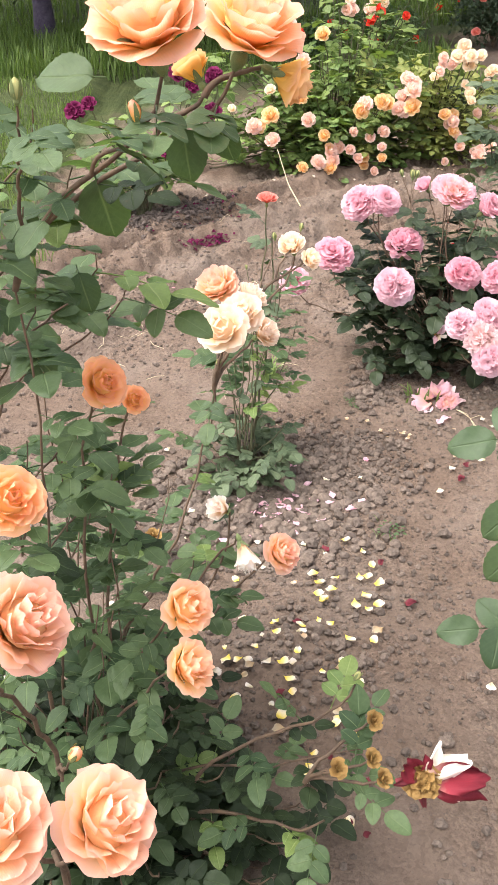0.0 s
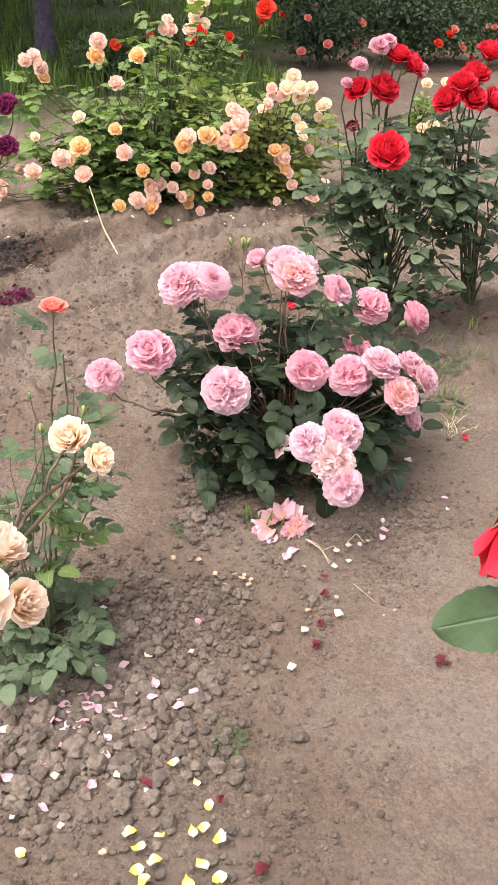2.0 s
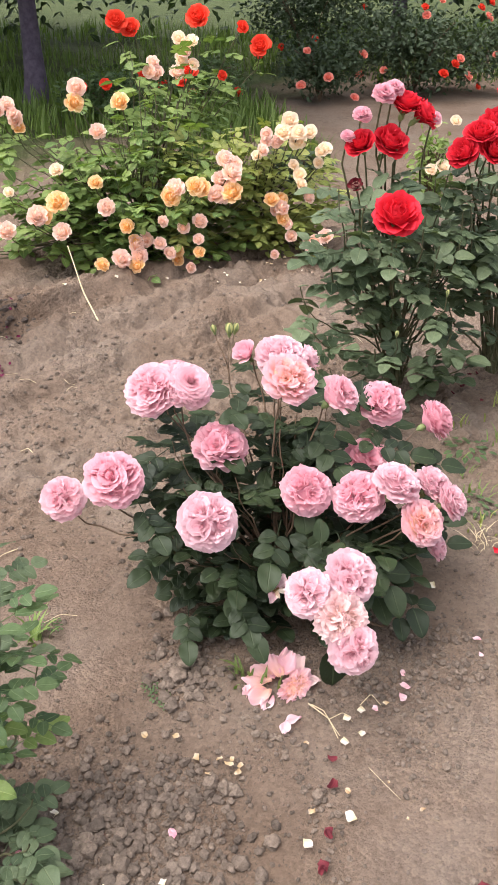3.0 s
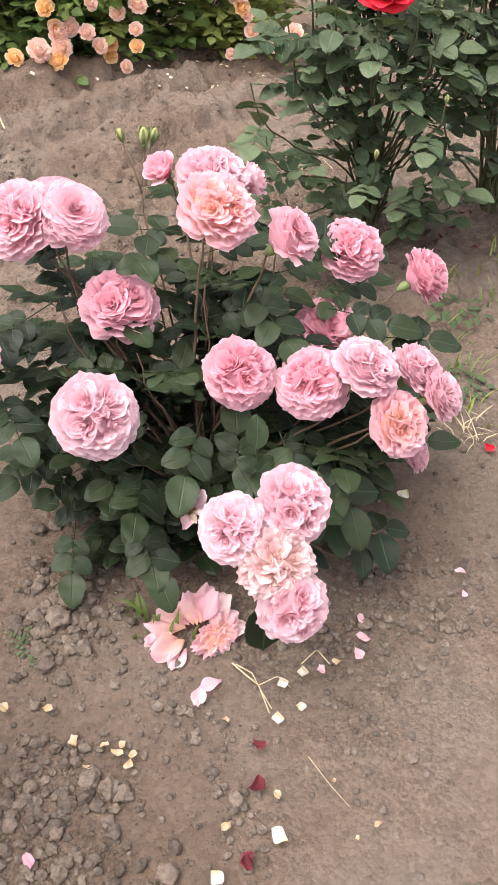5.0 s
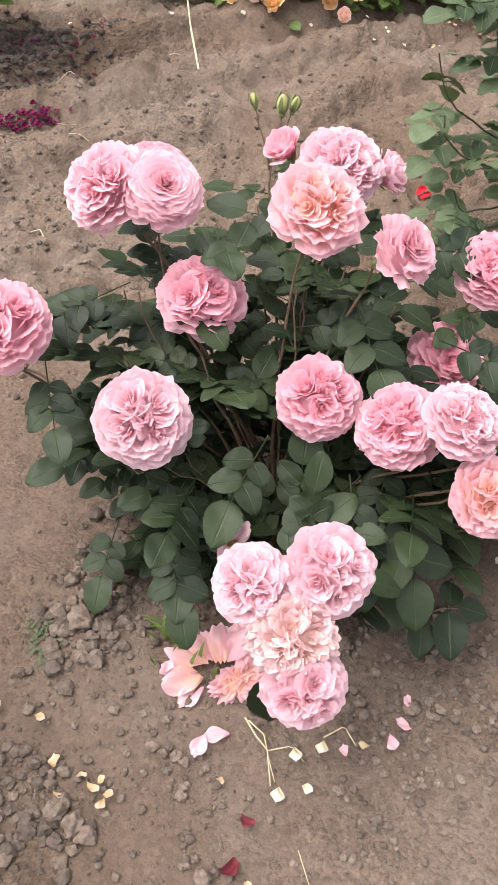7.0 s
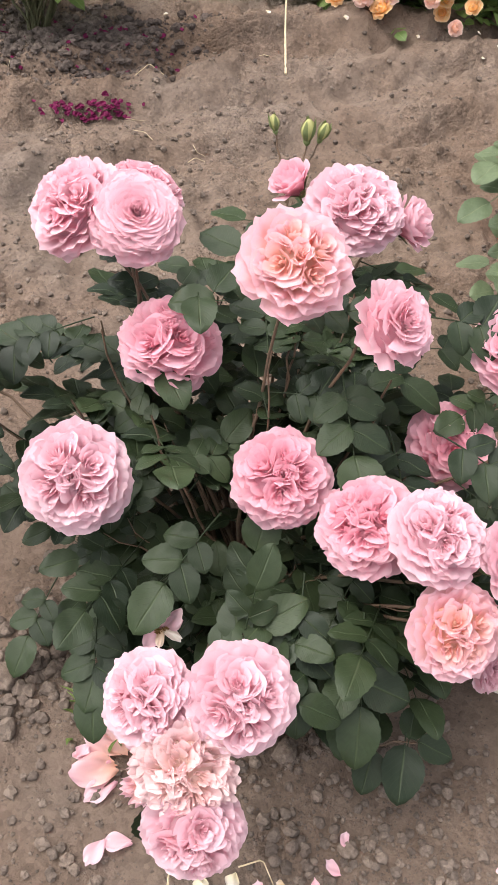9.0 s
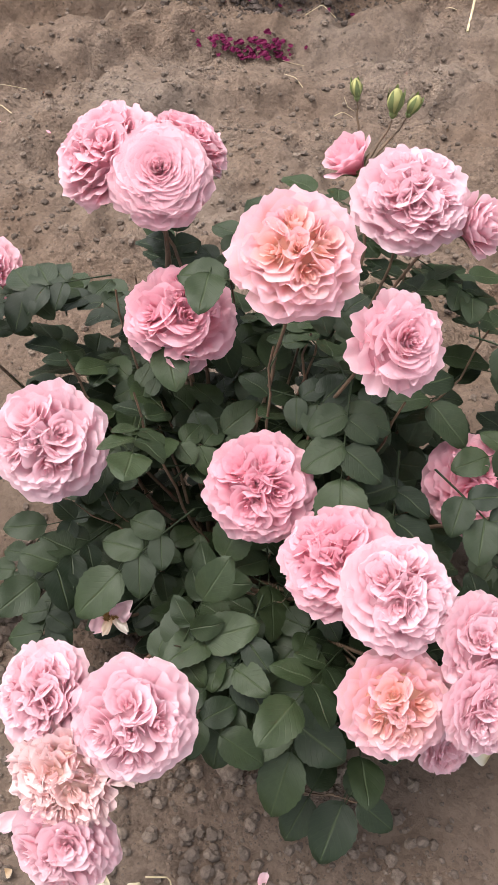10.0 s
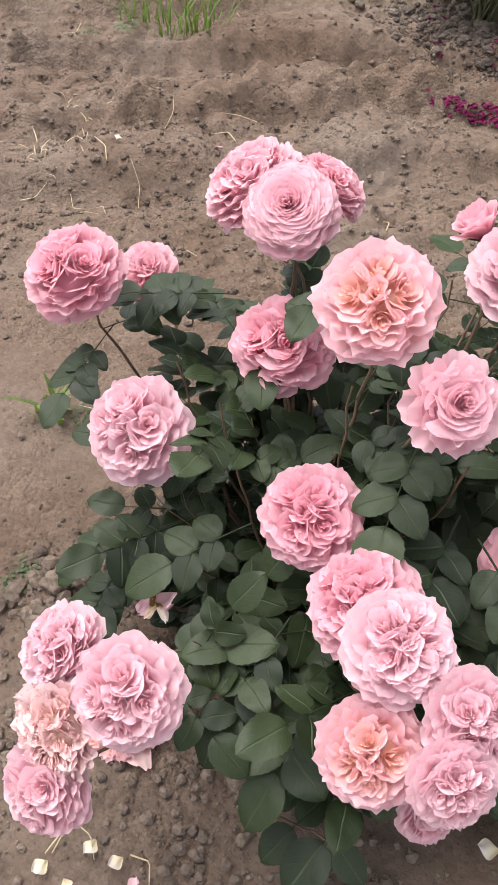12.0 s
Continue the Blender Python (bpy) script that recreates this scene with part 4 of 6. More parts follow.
# a spent bloom among the leaves, with a few petals left
husk_at = Vector((0.443, 1.991, 0.180))
husk = pink.bloom([rosette_mesh("stamens", STAMEN, 152, n=50, outer=90, flat=0.8, ruffle=0.10, nu=4, nv=4)], husk_at, (0.25, -0.45, 0.85), 0.018, "spent bloom with a few pale petals left", leaves=1)
pink.blooms.append((husk_at, Vector((0.30, -0.35, 0.88)).normalized(), 0.036))
for along, normal, size, wide, mat in (((0.55, 0.25, 0.70), (0.3, -0.8, 0.5), 0.60, 0.018, PINK_PALE), ((0.55, -0.15, -0.10), (0.1, -0.5, 0.9), 0.46, 0.014, IVORY), ((-0.25, -0.45, -0.35), (0.0, -0.5, 0.9), 0.50, 0.019, PINK), ((0.1, -0.5, -0.2), (0.1, -0.4, 0.9), 0.40, 0.014, CREAM), ((-0.55, 0.2, 0.30), (0.0, -0.6, 0.8), 0.34, 0.012, GOLD)):
    m = limp_petal_mesh("withered_petal", mat, int(1000 * size), wide)
    part("petal", m, husk, husk.matrix_basis.inverted() @ pink.local(frame_from(husk_at, along, normal, size)))
pink.keep = lambda p: not (0.50 < p.x < 0.70 and p.y < 1.995 and p.z < 0.20) and p.y > 1.93 and p.x > 0.205 and not (p.y < 1.99 and p.z < 0.09)
pink.fill((0.48, 2.14, 0.22), (0.26, 0.23, 0.16), 24, 5, low=0.45)
pink.fill((0.47, 2.13, 0.11), (0.18, 0.14, 0.07), 9, 5, floor=0.04, low=0.5)
pink.fill((0.66, 2.26, 0.17), (0.16, 0.16, 0.12), 7, 5, low=0.5)
pink.fill((0.48, 2.25, 0.32), (0.26, 0.17, 0.07), 13, 5, low=0.6, thin=0.7)
pink.fill((0.42, 2.13, 0.24), (0.21, 0.15, 0.06), 8, 5, low=0.6, thin=0.7)

pink.grow()

# ---- the apricot bush beside the path ----
apr = Bush("apricot_rose_bush", (-0.24, 0.78), "tall apricot shrub rose with arching canes and mid-green leaves", LEAVES_MID, 8, leaf_size=0.60, thick=0.0029)
# direction from this bush to the camera
apr.clear = (Vector((0.10, -0.62, 0.78)),)
apr.stem = CANE_BROWN


def keeps_view_open(p):
    """Keeps the foliage from crossing the camera's view; its limits are fitted to that view."""
    if p.y < 0.50 and p.z > 0.30:
        return False
    if p.y > 0.75:
        return p.x < (-0.10 - 0.15 * (p.y - 0.75) if p.z > 0.60 else -0.02)
    if p.z > 0.85:
        return p.x < -0.02 and p.y < 0.85
    return p.x < (0.13 if p.z < 0.38 else -0.06)


apr.keep = keeps_view_open
apr.leaves = LEAVES_MID * 2 + LEAVES_FRESH[:2] + LEAVES_SHADED[:3]
apr.bloom(B_APR[:1], (-0.078, 0.626, 0.475), (0.75, -0.25, 0.45), 0.060)
apr.bloom(B_APR[:1], (-0.081, 0.682, 0.505), (0.60, -0.45, 0.55), 0.062)
apr.bloom(B_APR[1:2], (-0.091, 0.305, 0.690), (0.60, -0.15, 0.70), 0.064, start=(-0.2, 0.5, 0.3))
apr.bloom(B_APR[1:2], (-0.160, 0.430, 0.726), (0.70, -0.2, 0.55), 0.072, start=(-0.22, 0.6, 0.35))
apr.bloom(B_ORANGE, (-0.198, 0.560, 0.735), (0.5, -0.5, 0.6), 0.060, start=(-0.25, 0.7, 0.3))
apr.bloom(B_APR[1:2], (-0.146, 0.278, 0.724), (0.35, -0.1, 0.85), 0.070, start=(-0.2, 0.5, 0.3))
apr.bloom(B_ORANGE, (-0.145, 0.727, 0.748), (0.55, -0.65, 0.45), 0.050)
apr.bloom(B_ORANGE, (-0.127, 0.792, 0.693), (0.35, -0.70, 0.55), 0.032)
wc = (-0.06, 1.05, 0.56)
apr.cane(None, wc, 7, low=0.3)
apr.bloom(B_APR[1:2], (-0.050, 1.105, 0.686), (-0.3, -0.3, 0.9), 0.064, start=wc, leaves=1)
apr.bloom(B_CREAM[1:], (-0.009, 1.128, 0.656), (0.5, 0.0, 0.7), 0.054, leaves=1, start=wc)
apr.bloom(B_CREAM[:1], (-0.042, 1.010, 0.668), (-0.1, -0.75, 0.6), 0.068, start=wc, leaves=1)
apr.bloom(B_CREAM[:1], (-0.018, 1.045, 0.672), (0.1, -0.5, 0.8), 0.060, leaves=1, start=wc)
apr.bloom(B_CREAM[1:], (0.009, 1.095, 0.620), (0.6, -0.45, 0.5), 0.048, leaves=1, start=wc)
apr.bloom(B_IVORY[:1], (-0.052, 0.949, 0.434), (-0.45, -0.55, 0.6), 0.042)
apr.bloom(B_IVORY[1:], (-0.025, 0.868, 0.430), (0.30, -0.60, -0.65), 0.044)
apr.bloom(B_APR[1:2], (0.023, 0.899, 0.397), (0.6, -0.4, 0.55), 0.056)
apr.bloom(B_CREAM[1:], (0.056, 1.256, 0.684), (-0.2, -0.5, 0.8), 0.046, start=wc, leaves=5)
apr.bloom(B_CREAM[:1], (0.082, 1.236, 0.671), (0.6, -0.5, 0.4), 0.034, start=(0.0, 1.17, 0.63), leaves=2)
top_from = (-0.19, 0.66, 0.87)
apr.cane(None, top_from, 10, thin=0.8, low=0.2)
apr.bloom(B_TOP[:1], (-0.058, 0.596, 1.070), (-0.15, -0.35, 0.9), 0.078, start=top_from, leaves=4)
apr.bloom(B_TOP[1:], (0.005, 0.655, 1.058), (0.35, -0.35, 0.85), 0.074, start=top_from, leaves=4)
apr.bloom(B_GOLD, (0.029, 0.671, 1.021), (0.75, -0.1, -0.35), 0.042, start=(-0.03, 0.67, 1.01), leaves=1)
apr.bloom(B_GOLD, (-0.037, 0.682, 1.025), (-0.3, 0.2, 0.5), 0.034, start=(-0.07, 0.67, 0.98), leaves=2)
apr.bud((-0.070, 0.579, 1.020), (-0.1, -0.2, 1), 0.024, 1, start=(-0.11, 0.62, 0.97))
apr.bud((-0.148, 0.600, 1.032), (0.1, -0.1, 1), 0.024, 0, start=(-0.17, 0.64, 0.93))
apr.bud((-0.122, 0.370, 0.668), (0.5, -0.2, 0.9), 0.024, 1, start=(-0.16, 0.44, 0.55))
apr.bud((-0.052, 1.055, 0.600), (0.3, -0.4, 0.7), 0.018, 0, start=(-0.06, 1.05, 0.52))
apr.bud((0.030, 1.245, 0.705), (-0.1, 0, 1), 0.018, 0, start=(0.0, 1.17, 0.63), leaves=2)
apr.bud((0.070, 1.262, 0.712), (0.2, 0, 1), 0.018, 0, start=(0.03, 1.21, 0.655), leaves=2)
# single leaves and sprays that stand out against the soil
for at, along, normal, size in (((-0.115, 0.665, 0.955), (0.15, 0.1, -0.9), (0.1, -1, 0.2), 1.0), ((-0.10, 0.62, 1.035), (-0.75, 0.1, 0.05), (0, -0.7, 0.8), 0.8),
                                ((-0.045, 0.64, 0.995), (0.1, -0.1, -0.85), (0.2, -1, 0.1), 0.75), ((-0.02, 0.655, 0.995), (0.25, 0.05, -0.8), (-0.3, -1, 0.2), 0.6),
                                ((-0.15, 0.72, 0.86), (0.2, -0.2, -0.8), (0.2, -0.9, 0.4), 0.7), ((-0.20, 0.70, 0.80), (0.4, 0.0, -0.6), (0, -0.8, 0.6), 0.7)):
    apr.leaf(Vector(at), 0, along=along, normal=normal, size=size * 0.9, mesh=LEAF_ONE_MID, force=True)
# a low branch with spent heads
apr.cane(None, (0.115, 0.660, 0.335), 7, low=0.3)
apr.cane((-0.10, 0.70, 0.18), (0.10, 0.690, 0.375), 6, low=0.2)
apr.cane((-0.10, 0.68, 0.15), (0.06, 0.600, 0.26), 6, low=0.2)
apr.bud((0.101, 0.680, 0.400), (0.4, 0, 0.8), 0.020, 0, stalk=False)
head_mesh = cupped_mesh("spent_head", STAMEN, 140, 14, 80, 0.45, 0.08, 4, 4)
for at, f in (((0.120, 0.665, 0.345), (0.3, -0.5, 0.6)), ((0.115, 0.630, 0.325), (0.4, -0.3, 0.8)), ((0.075, 0.610, 0.335), (0.2, -0.5, 0.8)), ((0.123, 0.60, 0.33), (0.5, -0.3, 0.8))):
    apr.bloom([head_mesh], at, f, 0.024, "dry yellow-brown spent flower head", start=(0.04, 0.64, 0.27), leaves=1)
apr.bloom([head_mesh], (-0.205, 1.30, 0.12), (0.2, -0.3, 0.9), 0.032, "dry orange spent bloom", leaves=5)
apr.grow()
# the low foliage takes the leaf copy with shade in its colour
apr.leaves = LEAVES_SHADED
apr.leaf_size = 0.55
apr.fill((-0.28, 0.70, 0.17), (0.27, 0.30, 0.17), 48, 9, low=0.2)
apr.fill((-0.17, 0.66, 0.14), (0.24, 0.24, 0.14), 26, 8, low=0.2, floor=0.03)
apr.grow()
apr.leaves = LEAVES_MID * 4 + LEAVES_FRESH[:2]
apr.leaf_size = 0.70
apr.fill((-0.28, 0.76, 0.56), (0.16, 0.20, 0.24), 6, 6, low=0.4, thin=0.55)
# arching side shoots, leafy to the tip
for x, y, z in ((-0.163, 0.70, 1.00), (-0.183, 0.70, 0.925), (-0.143, 0.72, 0.95), (-0.195, 0.74, 0.84), (-0.137, 0.74, 0.87), (-0.115, 0.76, 0.835),
                (-0.15, 0.85, 0.708), (-0.233, 0.75, 0.672), (-0.192, 0.80, 0.668), (-0.145, 0.85, 0.61), (-0.25, 0.80, 0.554), (-0.197, 0.85, 0.534), (-0.265, 0.80, 0.458),
                 (-0.20, 0.68, 0.98)):
    apr.cane((-0.27, 0.77, z - 0.16), (x, y, z), 5, low=0.35, thin=0.5, spread=1.0)
apr.fill((-0.17, 0.96, 0.42), (0.11, 0.14, 0.14), 5, 7, low=0.5, thin=0.6)
apr.grow()

# ---- the young bush behind it, with a tall coral head ----
young = Bush("young_rose_bush", (-0.035, 1.66), "small young rose with blue-green leaves and one tall coral bloom", LEAVES_GREY, 15, leaf_size=0.60, thick=0.003)
young.bloom(B_CORAL, (0.027, 1.773, 0.602), (0.1, -0.15, 1), 0.044, via=(0.0, 1.72, 0.3), leaves=4, label="coral bloom past its best")
young.cane(None, (0.035, 1.775, 0.52), 6, via=(0.02, 1.74, 0.25), low=0.45)
young.bud((-0.02, 1.74, 0.47), (-0.1, 0, 1), 0.016, 0)
young.fill((-0.03, 1.65, 0.12), (0.11, 0.11, 0.09), 12, 5)
young.grow()
young.leaves = LEAVES_MID * 2 + LEAVES_FRESH[:2]
young.grow()
young.leaf_size = 0.62
young.fill((0.01, 1.72, 0.34), (0.10, 0.08, 0.16), 7, 6, low=0.45, thin=0.6)
young.grow()

# ---- the crimson bush whose leaves hang over the path's other side ----
side = Bush("crimson_rose_bush", (0.52, 0.78), "rose bush with large smooth green leaves and a crimson bloom", LEAVES_SIDE, 21, leaf_size=1.25)
arch = (0.27, 0.64, 0.80)
side.cane(None, arch, 2, low=0.75, thin=1.2)
side.keep = lambda p: p.x > 0.30
side.cane(arch, (0.335, 0.80, 0.93), 1, low=0.6)
side.bloom(B_RED, (0.280, 0.80, 0.905), (0.3, -0.3, -0.6), 0.072, start=(0.36, 0.76, 0.9), leaves=0)
for at, along, normal, size in (((0.272, 0.610, 0.758), (-0.95, 0.02, -0.12), (0, -0.7, 0.8), 0.86), ((0.255, 0.545, 0.785), (-0.55, -0.05, -0.55), (-0.3, -0.8, 0.6), 0.9),
                                ((0.245, 0.510, 0.775), (-0.5, -0.05, -0.6), (-0.3, -0.9, 0.4), 0.9), ((0.282, 0.615, 0.535), (-0.95, 0.0, -0.05), (0, -0.7, 0.8), 0.86),
                                ((0.350, 0.775, 0.885), (-0.9, 0.0, -0.15), (0, -0.8, 0.6), 0.9)):
    side.leaf(Vector(at), 0, along=along, normal=normal, size=size, mesh=LEAVES_SIDE[0], force=True)
side.cane(arch, (0.248, 0.52, 0.775), 0)
side.cane(None, (0.285, 0.615, 0.535), 2, low=0.7)
side.cane(None, (0.300, 0.42, 0.55), 4, low=0.6)
side.grow()
side.keep = lambda p: p.x > 0.2
spent = side.bloom([rosette_mesh("stamens", STAMEN, 151, n=70, outer=95, flat=0.75, ruffle=0.10, nu=4, nv=4)], (0.100, 0.356, 0.653), (-0.25, -0.80, 0.30), 0.026, "withered wine-red bloom losing its petals", start=(0.30, 0.36, 0.40), leaves=2)
heart = Vector((0.100, 0.360, 0.653))
# what is left of its petals: wine-red ones curled out, faded ones between
for along, normal, size, wide, mat in (((-0.55, -0.2, 0.75), (0.3, -0.9, 0.3), 0.46, 0.022, WINE), ((0.20, 0.0, 0.90), (0.2, -0.9, 0.1), 0.40, 0.011, WINE), ((0.45, 0.25, 0.80), (0.0, -0.9, 0.3), 0.52, 0.009, IVORY),
                                       ((0.90, 0.15, 0.25), (0.1, -0.8, 0.6), 0.66, 0.016, IVORY), ((0.97, -0.1, 0.02), (0.0, -0.7, 0.7), 0.84, 0.014, WINE), ((0.85, -0.1, -0.40), (0.2, -0.8, 0.5), 0.82, 0.016, WINE),
                                       ((0.65, 0.0, -0.60), (0.2, -0.9, 0.2), 0.60, 0.014, CREAM), ((0.15, -0.1, -0.90), (0.0, -0.9, 0.0), 0.50, 0.012, DRIED), ((-0.80, -0.3, 0.05), (0.0, -0.8, 0.6), 0.42, 0.010, DRIED)):
    m = limp_petal_mesh("withered_petal", mat, int(1000 * size) + int(1000 * wide), wide)
    part("petal", m, spent, spent.matrix_basis.inverted() @ side.local(frame_from(heart, along, normal, size)))

# ---- the red bush ----
red = Bush("red_rose_bush", (0.99, 3.0), "tall red rose with grey-green leaves on stiff canes", LEAVES_GREY, 31, leaf_size=0.86, thick=0.0045)
red.bloom(B_RED[:1], (0.849, 2.702, 0.591), (-0.05, -0.65, 0.7), 0.108)
for at, f, size in (((0.799, 2.85, 0.710), (-0.4, -0.4, 0.7), 0.075), ((0.869, 2.85, 0.714), (0.2, -0.6, 0.7), 0.085), ((0.897, 2.86, 0.790), (0.1, -0.3, 0.9), 0.085), ((0.936, 2.85, 0.770), (0.6, -0.3, 0.6), 0.080)):
    red.bloom(B_RED, at, f, size, leaves=5)
for at, size in (((0.844, 2.85, 0.815), 0.055), ((0.800, 2.86, 0.770), 0.045), ((0.967, 2.86, 0.760), 0.040), ((0.770, 2.86, 0.725), 0.035), ((0.870, 2.86, 0.825), 0.045)):
    red.bloom(B_DEEP, at, (0.1, -0.4, 0.9), size, leaves=1, label="small pink bloom fading to red")
red.bloom([cupped_mesh("dark_bloom", WINE, 160, 16, 80, 0.8, 0.06, 5, 5)], (0.794, 2.85, 0.618), (-0.3, -0.4, 0.8), 0.042, "withered dark red bloom", leaves=5)
red.bud((0.845, 2.62, 0.345), (0, -0.1, 1), 0.024, 0)
red.bud((0.970, 2.66, 0.42), (0, -0.1, 1), 0.024, 0)
red.keep = lambda p: p.x > 0.60
red.fill((0.96, 2.90, 0.34), (0.24, 0.22, 0.28), 16, 6, low=0.3)
red.fill((0.90, 2.84, 0.55), (0.20, 0.12, 0.14), 16, 5, low=0.65, thin=0.7)
for p in ((0.68, 2.74, 0.33), (0.66, 2.80, 0.40), (0.71, 2.68, 0.24)):
    red.cane(None, p, 5, low=0.5, thin=0.6)
red.cane(None, (0.74, 2.70, 0.18), 6, low=0.4)
red.grow()

red_b = Bush("red_rose_bush", (1.30, 3.05), "red rose with a dense cluster of dark red blooms", LEAVES_GREY, 33, leaf_size=0.82, thick=0.0045)
for at, f, s in (((1.024, 2.80, 0.697), (-0.5, -0.4, 0.6), 0.075), ((1.066, 2.81, 0.733), (-0.2, -0.4, 0.9), 0.080), ((1.092, 2.79, 0.700), (0.1, -0.7, 0.6), 0.08),
                 ((1.112, 2.84, 0.752), (0.0, -0.3, 0.9), 0.082), ((1.150, 2.86, 0.800), (0.2, -0.3, 0.9), 0.085), ((1.155, 2.80, 0.692), (0.5, -0.5, 0.6), 0.08)):
    red_b.bloom(B_RED, at, f, s, leaves=6)
red_b.fill((1.26, 2.98, 0.34), (0.20, 0.18, 0.28), 9, 5, low=0.35)
red_b.fill((1.14, 2.86, 0.54), (0.12, 0.10, 0.12), 8, 5, low=0.6, thin=0.7)
red_b.grow()

# ---- the peach bush, with its pale neighbour ----
peach = Bush("peach_rose_bush", (0.38, 4.30), "broad peach-coloured shrub rose with clustered small blooms", LEAVES_PEACH, 41, leaf_size=0.95, thick=0.004)


def cluster(bush, meshes, centre, spread, count, size, lift=0.5, leaves=2):
    g = bush.g
    for _ in range(count + count // 3):
        p = Vector(centre) + Vector((g.gauss(0, spread * 1.35), g.gauss(0, spread * 0.6), g.gauss(0, spread)))
        p.z = max(p.z, float(ground_height(p.x, p.y)) + size * 0.45)
        bush.bloom(meshes, p, (g.uniform(-0.5, 0.5), -0.8, lift + g.uniform(-0.2, 0.4)), size * g.uniform(0.75, 1.02), leaves=leaves)


cluster(peach, B_MINI, (-0.06, 4.30, 0.53), 0.030, 4, 0.065)
cluster(peach, B_MINI, (0.185, 4.30, 0.575), 0.028, 2, 0.078)
cluster(peach, B_MINI, (0.312, 4.30, 0.56), 0.01, 1, 0.075)
cluster(peach, B_MINI, (0.234, 4.30, 0.47), 0.006, 1, 0.075)
cluster(peach, B_MINI, (0.09, 4.02, 0.28), 0.02, 2, 0.085)
cluster(peach, B_MINI, (0.02, 4.0, 0.23), 0.035, 3, 0.078)
cluster(peach, B_MINI, (0.14, 4.0, 0.21), 0.03, 2, 0.08)
cluster(peach, B_MINI, (-0.114, 4.0, 0.20), 0.01, 1, 0.08)
cluster(peach, B_MINI, (0.21, 4.0, 0.335), 0.008, 1, 0.07)
cluster(peach, B_MINI, (0.33, 3.98, 0.14), 0.025, 2, 0.082)
cluster(peach, B_MINI, (0.385, 3.98, 0.135), 0.03, 3, 0.06)
cluster(peach, B_MINI[1:2], (0.444, 4.0, 0.20), 0.01, 1, 0.055)
cluster(peach, B_MINI[1:], (0.56, 4.0, 0.19), 0.015, 2, 0.06)
cluster(peach, B_MINI[1:], (0.51, 3.98, 0.08), 0.032, 5, 0.058)
cluster(peach, B_MINI, (0.27, 3.95, 0.03), 0.012, 2, 0.085)
cluster(peach, B_MINI, (0.335, 3.95, 0.05), 0.006, 1, 0.075)
cluster(peach, B_MINI, (0.21, 3.95, 0.045), 0.006, 1, 0.068)
cluster(peach, B_MINI, (0.60, 4.0, 0.32), 0.04, 7, 0.082)
cluster(peach, B_MINI, (0.66, 4.02, 0.40), 0.02, 2, 0.075)
cluster(peach, B_PALEMINI, (0.058, 4.1, 0.38), 0.01, 1, 0.06)
cluster(peach, B_PALEMINI, (-0.075, 4.1, 0.31), 0.01, 1, 0.05)
cluster(peach, B_MINI[1:2], (0.50, 4.5, 0.69), 0.045, 4, 0.068)
cluster(peach, B_PALEMINI, (0.57, 4.5, 0.74), 0.03, 3, 0.06)
cluster(peach, B_MINI[1:2], (-0.27, 4.30, 0.10), 0.05, 5, 0.06)
peach.fill((0.32, 4.28, 0.20), (0.50, 0.30, 0.22), 40, 8, low=0.3)
peach.grow()
peach.leaves = LEAVES_FRESH_FAR
peach.fill((0.45, 4.40, 0.55), (0.16, 0.12, 0.25), 12, 7, low=0.5, thin=0.8)
peach.fill((0.08, 4.32, 0.38), (0.34, 0.2, 0.16), 14, 6, low=0.5, thin=0.8)
peach.fill((0.38, 4.20, 0.22), (0.50, 0.26, 0.20), 34, 6, low=0.6, thin=0.6)
peach.grow()
peach.leaves = LEAVES_PALE
peach.fill((0.62, 4.22, 0.30), (0.26, 0.20, 0.20), 16, 7, low=0.5, thin=0.6)
peach.grow()

pale = Bush("pale_rose_bush", (0.86, 4.36), "straggling rose with yellow-green foliage and fading blush blooms", LEAVES_PALE, 43, leaf_size=0.85, thick=0.0035)
cluster(pale, B_MINI[1:2], (0.822, 4.1, 0.44), 0.025, 4, 0.055)
cluster(pale, B_PALEMINI, (0.897, 4.1, 0.50), 0.03, 4, 0.075)
cluster(pale, B_PALEMINI, (1.014, 4.1, 0.43), 0.03, 4, 0.055)
cluster(pale, B_PALEMINI, (0.86, 4.08, 0.36), 0.04, 3, 0.055)
cluster(pale, B_MINI[1:], (0.90, 4.08, 0.22), 0.03, 4, 0.062)
cluster(pale, B_MINI[1:2], (0.993, 4.1, 0.25), 0.01, 1, 0.055)
cluster(pale, B_MINI[1:2], (0.895, 4.06, 0.14), 0.02, 2, 0.055)
cluster(pale, B_MINI[1:2], (1.01, 4.02, 0.10), 0.025, 4, 0.062)
cluster(pale, B_MINI[1:2], (0.817, 4.02, 0.06), 0.01, 1, 0.045)
pale.fill((0.88, 4.28, 0.28), (0.26, 0.24, 0.24), 40, 9, low=0.35, thin=0.6)
pale.grow()

# ---- the plum-coloured bush in its dark mulch ----
plum = Bush("plum_rose_bush", (-0.47, 3.64), "low rose with ruffled dark plum blooms above dark mulch", LEAVES_PEACH, 51, leaf_size=0.9)
cluster(plum, B_PLUM, (-0.235, 3.5, 0.535), 0.03, 4, 0.085, 0.6)
cluster(plum, B_PLUM, (-0.155, 3.5, 0.43), 0.015, 2, 0.07, 0.6)
cluster(plum, B_PLUM, (-0.66, 3.6, 0.45), 0.02, 2, 0.085, 0.6)
cluster(plum, B_PLUM, (-0.337, 3.5, 0.265), 0.006, 1, 0.08, 0.6)
cluster(plum, B_PLUM, (-0.29, 3.5, 0.33), 0.01, 1, 0.05, 0.6)
